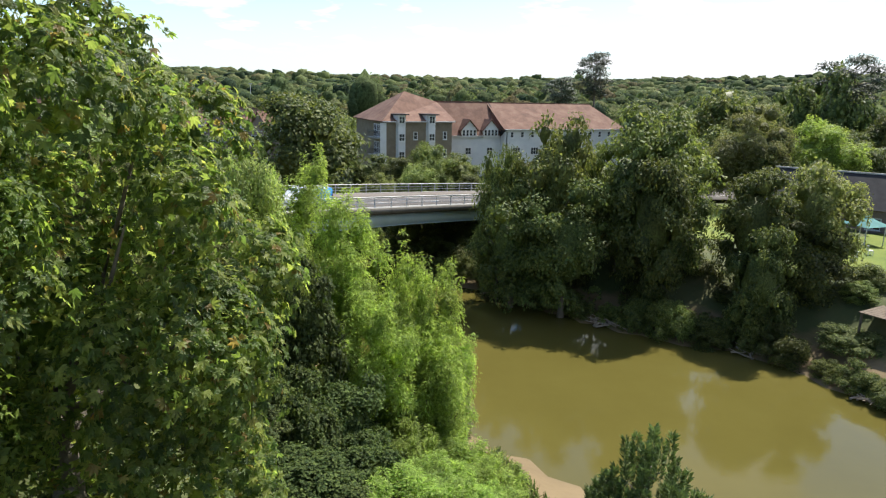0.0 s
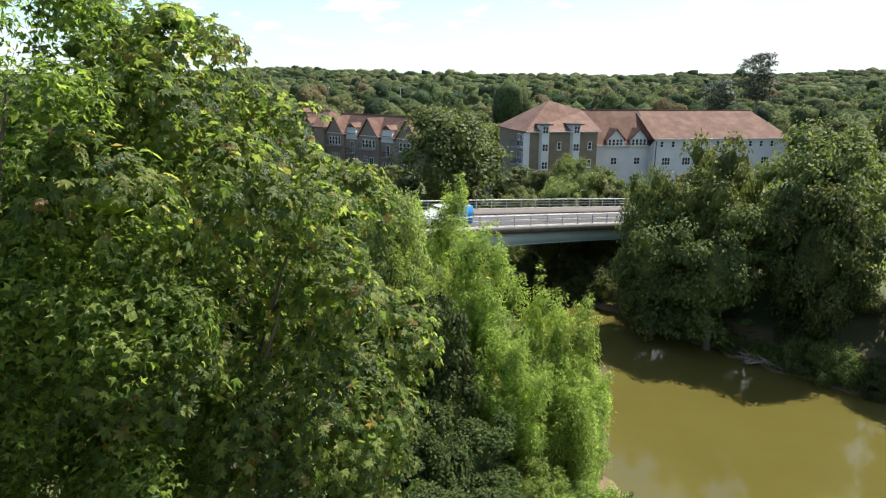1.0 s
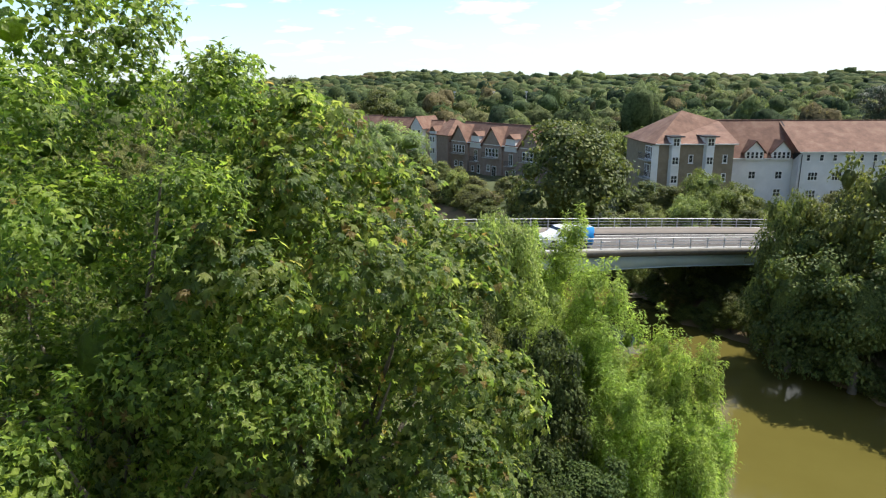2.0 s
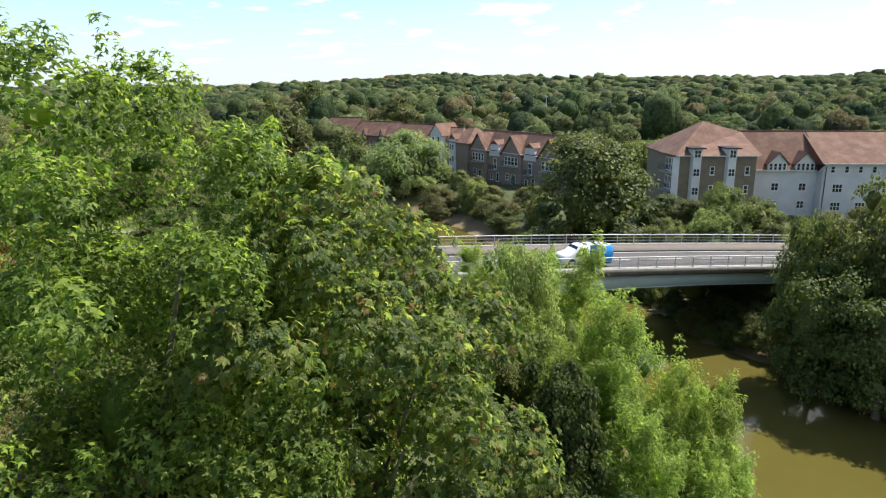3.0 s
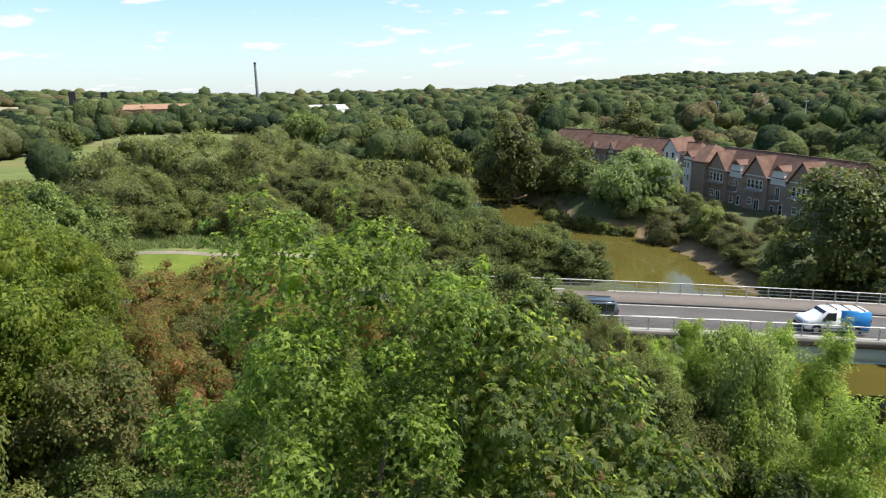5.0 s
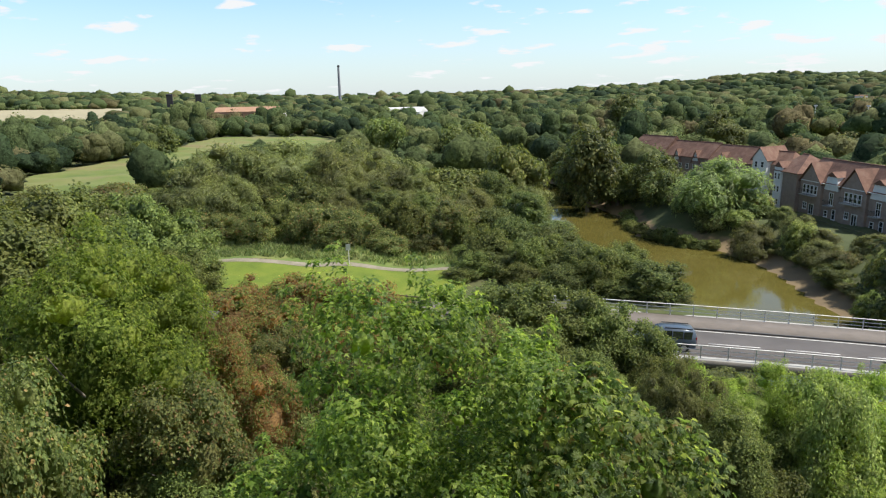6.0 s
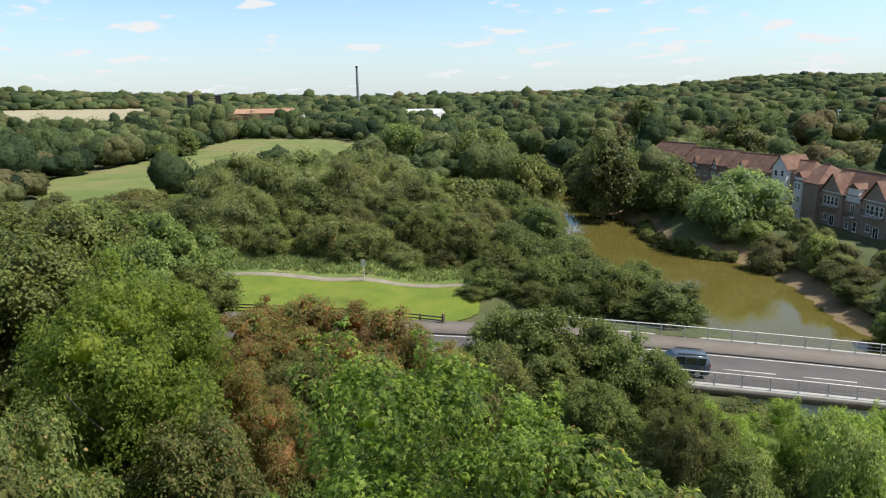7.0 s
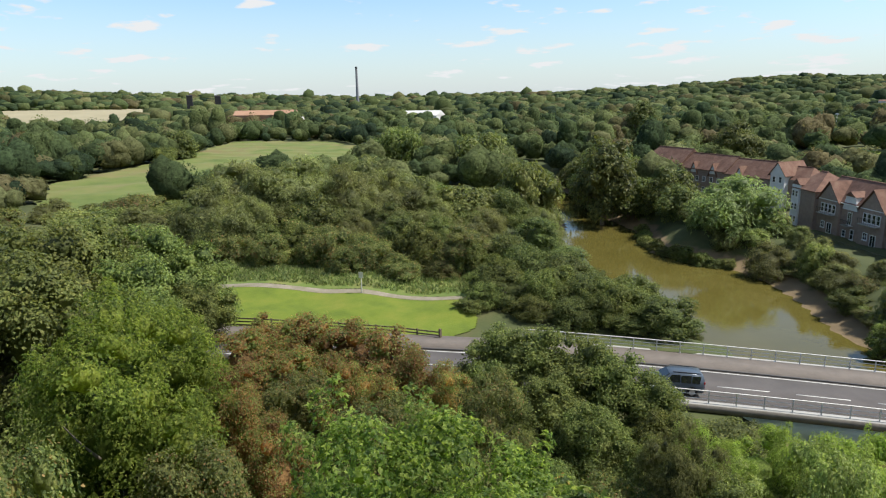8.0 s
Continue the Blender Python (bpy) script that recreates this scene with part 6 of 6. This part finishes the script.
# full-skirted trees at the edge of the far bank
# dark bushes around x 0, y 73 are added to stand in for shade
for row in [("a", -292, 75, 21.5, 9.0), ("b", -276, 66, 16.0, 6.0), ("a", 6.6, 59.2, 12.4, 4.2), ("a", 11.0, 56.6, 13.0, 4.5), ("a", -119.9, 148, 20.4, 10.4), ("a", -94.3, 142, 15.6, 7.6), ("a", -86.5, 134, 13.0, 6.0), ("p", -70.2, 129.5, 16.8, 10.5), ("a", -105, 141, 12.5, 6.0), ("a", -4.0, 75.5, 7.5, 3.2), ("a", 0.0, 77.0, 8.0, 3.5), ("a", -1.0, 72.5, 4.2, 2.4), ("a", 3.0, 74.0, 7.0, 3.2), ("a", 2.2, 69.0, 4.5, 2.4), ("h", -3.6, 70.2, 3.2, 1.9), ("b", -40.5, 61.2, 7.0, 2.7), ("b", -43.5, 61.5, 8.0, 3.0), ("b", -46.0, 60.0, 8.5, 3.0), ("b", -38.6, 62.4, 5.0, 2.0), ("h", -72, 45, 14.5, 3.4), ("h", -66.5, 48, 14.5, 3.2), ("h", -61, 50.5, 14, 3.0), ("h", -75, 50, 15, 3.5), ("h", -69, 52, 15.5, 3.5), ("h", -69.5, 43.0, 12.4, 2.4), ("h", -65, 46, 12.6, 2.4), ("h", -61, 48.4, 12.6, 2.2), ("h", -73, 41.8, 12, 2.2), ("b", -57.5, 49.4, 12.8, 2.4), ("a", 25.8, 50.4, 10.4, 3.0), ("a", 31.0, 52.5, 10.0, 3.6), ("b", 36.0, 52.0, 7.0, 2.6), ("a", 31.0, 60.5, 4.4, 2.4), ("b", -41, 66, 4.5, 2.2), ("b", -38, 66.3, 3.5, 2.0), ("a", -44, 66, 5, 2.4), ("b", -36.5, 64.3, 3.5, 1.8)]:
    grow(*row, "trees along the far bank", True)


def fill(outline, spacing, kinds, low_h, high_h, r_lo, r_hi, seed, group, cap=None):
    """Bushes scattered over an area, kept apart from one another."""
    rng = np.random.default_rng(seed)
    xs, ys = [p[0] for p in outline], [p[1] for p in outline]
    put = []
    for _ in range(int(6 * (max(xs) - min(xs)) * (max(ys) - min(ys)) / spacing**2)):
        x, y = rng.uniform(min(xs), max(xs)), rng.uniform(min(ys), max(ys))
        if not bool(in_poly(np.array(x), np.array(y), outline)) or any((x - a) ** 2 + (y - b) ** 2 < spacing**2 for a, b in put):
            continue
        put.append((x, y))
        h, r = rng.uniform(low_h, high_h), rng.uniform(r_lo, r_hi)
        top = foot(x, y) + h
        if cap:
            top = min(top, cap(x, y))
        grow(kinds[rng.integers(len(kinds))], x, y, top, r, group)


def under_road(x, y):
    ry, rz, rs = road_line(np.array(float(x)))
    d = (float(ry) - y) / math.hypot(1, float(rs))
    return float(rz) + 0.6 + 0.22 * max(d, 0)


fill([(-56, -4), (-50, 14), (-40, 24), (-30, 31), (-24, 37), (-16, 44), (-11, 43), (-11, 34), (-12, 24), (-14, 18), (-15, 14), (-17, 4), (-16, -6)], 4.0, "bbhcbb", 4.5, 8, 2.6, 3.6, 71, "scrub on the near bank", under_road)
fill([(-60, 56), (-46, 59), (-50, 64), (-66, 70), (-84, 80), (-104, 98), (-112, 80), (-92, 62)], 6.0, "aabgb", 4, 6.5, 3.4, 4.6, 73, "trees along the near bank upstream")
fill([(-80, 50), (-90, 38), (-94, 18), (-90, 0), (-110, -12), (-150, -10), (-168, 20), (-150, 60), (-120, 96), (-100, 90), (-90, 60)], 8.5, "gghbcg", 3, 5, 4, 6, 74, "scrub beyond the lawn")
fill([(-58, -2), (-76, 3), (-92, -6), (-92, -40), (-40, -30), (-36, -4)], 7.0, "abgb", 10, 14, 4.5, 6.5, 75, "trees beside the lawn")
fill([(3, 66), (8, 61), (14, 55.5), (20, 51.5), (25.5, 49.5), (28.5, 44), (30.5, 40), (38, 28), (43, 32), (37, 44), (34, 52), (27, 57), (20, 60), (14, 65), (9, 70)], 3.6, "aaba", 1.4, 2.8, 1.8, 2.6, 76, "bushes along the far bank", lambda x, y: 6.0)
fill([(8, 70), (14, 63), (19, 59), (20, 64), (14, 74)], 3.6, "aab", 8, 12, 3.2, 4.2, 82, "trees along the far bank")
fill([(-20, 88), (-12, 82), (-4, 85), (4, 90), (0, 94), (-26, 98), (-30, 93)], 4.2, "aba", 5, 8.5, 3.0, 4.0, 83, "trees behind the bridge")
for (ax, ay), (bx, by) in zip(FAR_BANK[4:26], FAR_BANK[5:27]):
    for q in range(max(1, round(math.hypot(bx - ax, by - ay) / 2.4))):
        f = q * 2.4 / math.hypot(bx - ax, by - ay)
        sandy = -68 < ax < -34
        grow(("c" if q % 2 else "g") if sandy else "a" if q % 2 else "b", ax + (bx - ax) * f + (3.4 if sandy else 1.0), ay + (by - ay) * f + (3.4 if sandy else 1.0), 2.6 + 0.9 * math.sin(7 * ax + 5 * q), 1.9 + 0.3 * math.sin(3 * ay + q), "bushes along the far bank")
fill([(-47, 46), (-40, 49), (-35, 52), (-36, 58), (-44, 61), (-58, 58), (-68, 58), (-62, 48), (-54, 46)], 4.6, "abbag", 3.2, 5.0, 2.8, 3.8, 85, "trees beside the bridge approach")
fill([(40, 92), (66, 80), (95, 105), (70, 145), (45, 145), (36, 110)], 8.5, "abbga", 8, 14, 4.5, 6.5, 77, "garden and street trees")
fill([(46, 62), (56, 56), (62, 66), (52, 70)], 6, "abc", 3, 5, 2.5, 3.4, 78, "garden and street trees")
fill([(-30, 99), (-44, 113), (-58, 122), (-74, 122), (-92, 140), (-108, 152), (-84, 152), (-60, 134), (-42, 120), (-24, 102)], 5.0, "gacgh", 2.5, 4.5, 2.6, 3.6, 79, "bushes below the terrace")
fill([(-78, 36), (-68, 43), (-58, 49.5), (-64, 58), (-86, 54), (-92, 38), (-88, 28)], 4.6, "hhbga", 4, 6.5, 3.0, 4.2, 86, "scrub beyond the lawn")
fill([(-36, 134), (-14, 137), (-17, 160), (-42, 166)], 7.5, "bab", 8, 11, 4.5, 6.0, 87, "garden and street trees")
fill([(-12, 88), (14, 86), (34, 88), (34, 98), (8, 101), (-10, 100)], 4.2, "cgba", 3.0, 5.6, 2.0, 3.0, 80, "shrubs before the apartments")
fill([(-130, 150), (-118, 146), (-100, 138), (-112, 160), (-140, 172), (-160, 176)], 7.0, "aba", 8, 12, 5, 6.5, 81, "trees on the far bank upstream")


def tufts(name, outline, count, high, mat, label, seed):
    """Upright blades of long grass in small bunches."""
    rng = np.random.default_rng(seed)
    xs, ys = [q[0] for q in outline], [q[1] for q in outline]
    x, y = rng.uniform(min(xs), max(xs), count * 3), rng.uniform(min(ys), max(ys), count * 3)
    ok = in_poly(x, y, outline)
    x, y = x[ok][:count], y[ok][:count]
    base = np.stack([x, y, land(x, y)], 1)
    base = np.repeat(base, 4, 0) + rng.normal(scale=0.12, size=(len(x) * 4, 3)) * [1, 1, 0]
    lean = unit(rng.normal(size=base.shape) * [0.45, 0.45, 0] + [0, 0, 1])
    side = unit(np.cross(lean, rng.normal(size=base.shape)))
    h = high * rng.uniform(0.5, 1.3, (len(base), 1))
    w = 0.14 * h
    v = np.stack([base - side * w, base + side * w, base + lean * h + side * w * 0.2, base + lean * h - side * w * 0.2], 1).reshape(-1, 3)
    tagged(new(name, array_mesh(name, v, np.arange(len(v)).reshape(-1, 4), mat)), label, "grass", kind="stuff")


tufts("long_grass", [(-95, 31), (-86, 46), (-72, 46), (-60, 49), (-53, 45.6), (-57.6, 41.6), (-63.3, 37.4), (-69.1, 32.2), (-75.1, 26.2), (-81, 20.2), (-88, 15), (-93, 20)], 6000, 0.55, LEAF["grass_blade"], "tall rough green grass beyond the path", 61)
tufts("bank_grass", [(-2, 20), (3, 22), (5.5, 28), (3.4, 33), (-1, 31)], 1500, 0.45, LEAF["grass_blade"], "long grass on the near river bank", 62)


# ---- woods to the horizon ----
def lobed(rng, quads, size):
    """A crown of a few merged round lobes, as leaf quads over a closed core of unit radius."""
    n = 6
    c = unit(rng.normal(size=(n, 3))) * rng.uniform(0.3, 0.52, n)[:, None]
    c[:, 2] = np.abs(c[:, 2]) * 0.9
    c[0] = 0
    rad = rng.uniform(0.42, 0.6, n); rad[0] = 0.68
    pick = rng.integers(0, n, quads * 4)
    d = unit(rng.normal(size=(quads * 4, 3)) + [0, 0, 0.15])
    p = c[pick] + d * rad[pick][:, None]
    free = np.ones(len(p), bool)
    for k in range(n):
        free &= (np.linalg.norm(p - c[k], axis=1) > rad[k] * 0.97) | (pick == k)
    p, d = p[free][:quads], d[free][:quads]
    sz = size * rng.uniform(0.65, 1.35, len(p))
    leaf = leaf_arrays(rng, p - 0.35 * sz[:, None] * d, unit(d + 0.28 * rng.normal(size=p.shape) + [0, 0, 0.15]), sz, sz * 0.8)
    return leaf, c, rad


def woodland():
    rng = np.random.default_rng(5)
    temps = []
    for quads, size, cores, cuts in ((270, 0.115, 4, 1), (62, 0.16, 2, 1), (6, 0.27, 1, 1)):
        group = []
        for _ in range(7):
            leaf, c, rad = lobed(rng, quads, size)
            iv, jf = CORES[cuts]
            balls = [(c[k] + iv * (1 + 0.13 * rng.normal(size=(len(iv), 1))) * (rad[k] if cores > 1 else 0.95), jf) for k in range(cores)]
            group.append(joined([leaf] + balls))
        temps.append(group)
    rr, aa = [], []
    r = 175.0
    while r < 1750:
        step = 7.4 + r * 0.0084
        n = int(radians(138) * r / step)
        a = radians(-98) + radians(138) * (np.arange(n) + rng.uniform(-0.8, 0.8, n)) / n
        rr.append(r + rng.uniform(-0.8, 0.8, n) * step); aa.append(a)
        r += step * 0.9
    rr, aa = np.concatenate(rr), np.concatenate(aa)
    x, y = rr * np.sin(aa), rr * np.cos(aa)
    open_ground = in_poly(x, y, NEAR_BANK + FAR_BANK[::-1]) | (seg_dist(x, y, NEAR_BANK) < 6) | (seg_dist(x, y, FAR_BANK) < 6)
    for poly in KEEP_CLEAR:
        open_ground |= in_poly(x, y, poly)
    x, y, rr = x[~open_ground], y[~open_ground], rr[~open_ground]
    stands = np.sin(x * 0.021 + 1.7 * np.sin(y * 0.013)) * np.sin(y * 0.024 + 1.1)
    rad = (4.2 + rr * 0.0030) * rng.uniform(0.5, 1.6, len(x)) * (1 + 0.15 * stands)
    high = rad * rng.uniform(0.75, 1.35, len(x)) * np.where(rng.uniform(size=len(x)) < 0.06, 1.45, 1.0)
    high = np.where(rr < 330, high * 0.85, high * np.interp(rr, [330, 1200], [0.85, 0.6]))
    tone = np.clip(0.45 + 0.22 * stands + 0.27 * rng.normal(size=len(x)), 0, 1)
    base = land(x, y)
    pieces, tones = [], []
    for lod, sel in ((0, rr < 300), (1, (rr >= 300) & (rr < 640)), (2, rr >= 640)):
        ids = np.nonzero(sel)[0]
        pick = rng.integers(0, 7, len(ids))
        for s in range(7):
            mine = ids[pick == s]
            tv, tf = temps[lod][s]
            spin = rng.uniform(0, 6.28, len(mine))
            co, si = np.cos(spin)[:, None], np.sin(spin)[:, None]
            vx = (tv[None, :, 0] * co - tv[None, :, 1] * si) * rad[mine][:, None] + x[mine][:, None]
            vy = (tv[None, :, 0] * si + tv[None, :, 1] * co) * rad[mine][:, None] + y[mine][:, None]
            vz = tv[None, :, 2] * high[mine][:, None] + (base[mine] + high[mine] * 0.66 + 0.6)[:, None]
            f = tf[None] + (np.arange(len(mine)) * len(tv))[:, None, None]
            pieces.append((np.stack([vx, vy, vz], -1).reshape(-1, 3), f.reshape(-1, 3)))
            tones.append(np.repeat(tone[mine], len(tv)))
    v, f = joined(pieces)
    return v, f, np.concatenate(tones)


KEEP_CLEAR = [
    [(-176, 12), (-235, 22), (-292, 72), (-380, 132), (-330, 165), (-262, 160), (-208, 138), (-180, 95), (-178, 50), (-165, 25)],
    [(-1000, 35), (-1010, 215), (-880, 215), (-760, 150), (-620, 105), (-580, 36)],
    [(-112, 244), (-60, 232), (-40, 262), (-70, 300), (-125, 300)],
    [(-140, 165), (-80, 150), (-60, 130), (-40, 120), (-15, 95), (45, 95), (45, 135), (-10, 135), (-40, 150), (-80, 180), (-135, 195)],
]
_v, _f, _t = woodland()
_me = array_mesh("woodland", _v, _f, LEAF["woods"], True)
_me.attributes.new("tone", "FLOAT", "POINT").data.foreach_set("value", _t.astype(np.float32))
tagged(new("woodland", _me), "mixed green woodland reaching to low hills", "woodland", kind="stuff")


# ---- open-crowned conifers on the skyline ----
def umbrella_pine(x, y, top, r, seed, name="pine", label="tall dark pine with flat layered foliage against the sky"):
    rng = np.random.default_rng(seed)
    g = foot(x, y)
    h = top - g
    root = tagged(new(name), label, "tree")
    root.matrix_world = pose(x, y, g)
    t = np.linspace(0, 1, 9)
    v, f = tube_arrays(np.stack([0.25 * np.sin(3 * t), 0.2 * np.cos(4 * t) - 0.2, h * 0.97 * t], 1), 0.42 * (1.1 - t), 8)
    new("trunk", array_mesh("trunk", v, f, BARK, True)).parent = root
    pads = []
    for i in range(17):
        z = h * (0.58 + 0.41 * (i + 0.5) / 17)
        a = 2.4 * i
        out = r * (0.75 - 0.35 * abs(z / h - 0.82) / 0.2) * rng.uniform(0.45, 1.0)
        c = np.array([math.cos(a) * out, math.sin(a) * out, z])
        q = np.linspace(0, 1, 4)[:, None]
        lv, lf = tube_arrays(np.array([0, 0, z - 0.9]) * (1 - q) + c * q, 0.11 * (1.1 - q[:, 0]), 5)
        new("limb", array_mesh("limb", lv, lf, BARK, True)).parent = root
        k = 190
        e = unit(rng.normal(size=(k, 3)) + [0, 0, 0.4])
        p = c + e * [r * 0.42, r * 0.42, r * 0.13] * rng.uniform(0.5, 1.0, (k, 1))
        ln = rng.uniform(0.35, 0.7, k)
        pads.append(leaf_arrays(rng, p, unit(e + [0, 0, 0.6]), ln, ln * 0.5))
    cv, cf = joined(pads)
    new("crown", array_mesh("crown", cv, cf, LEAF["pine"])).parent = root


umbrella_pine(34.6, 156.2, 29.6, 5.6, 91)
umbrella_pine(28.0, 162.5, 24.0, 5.0, 92)
umbrella_pine(66.0, 108.5, 27.0, 6.5, 93, "cedar", "tall dark cedar with open layered crown")
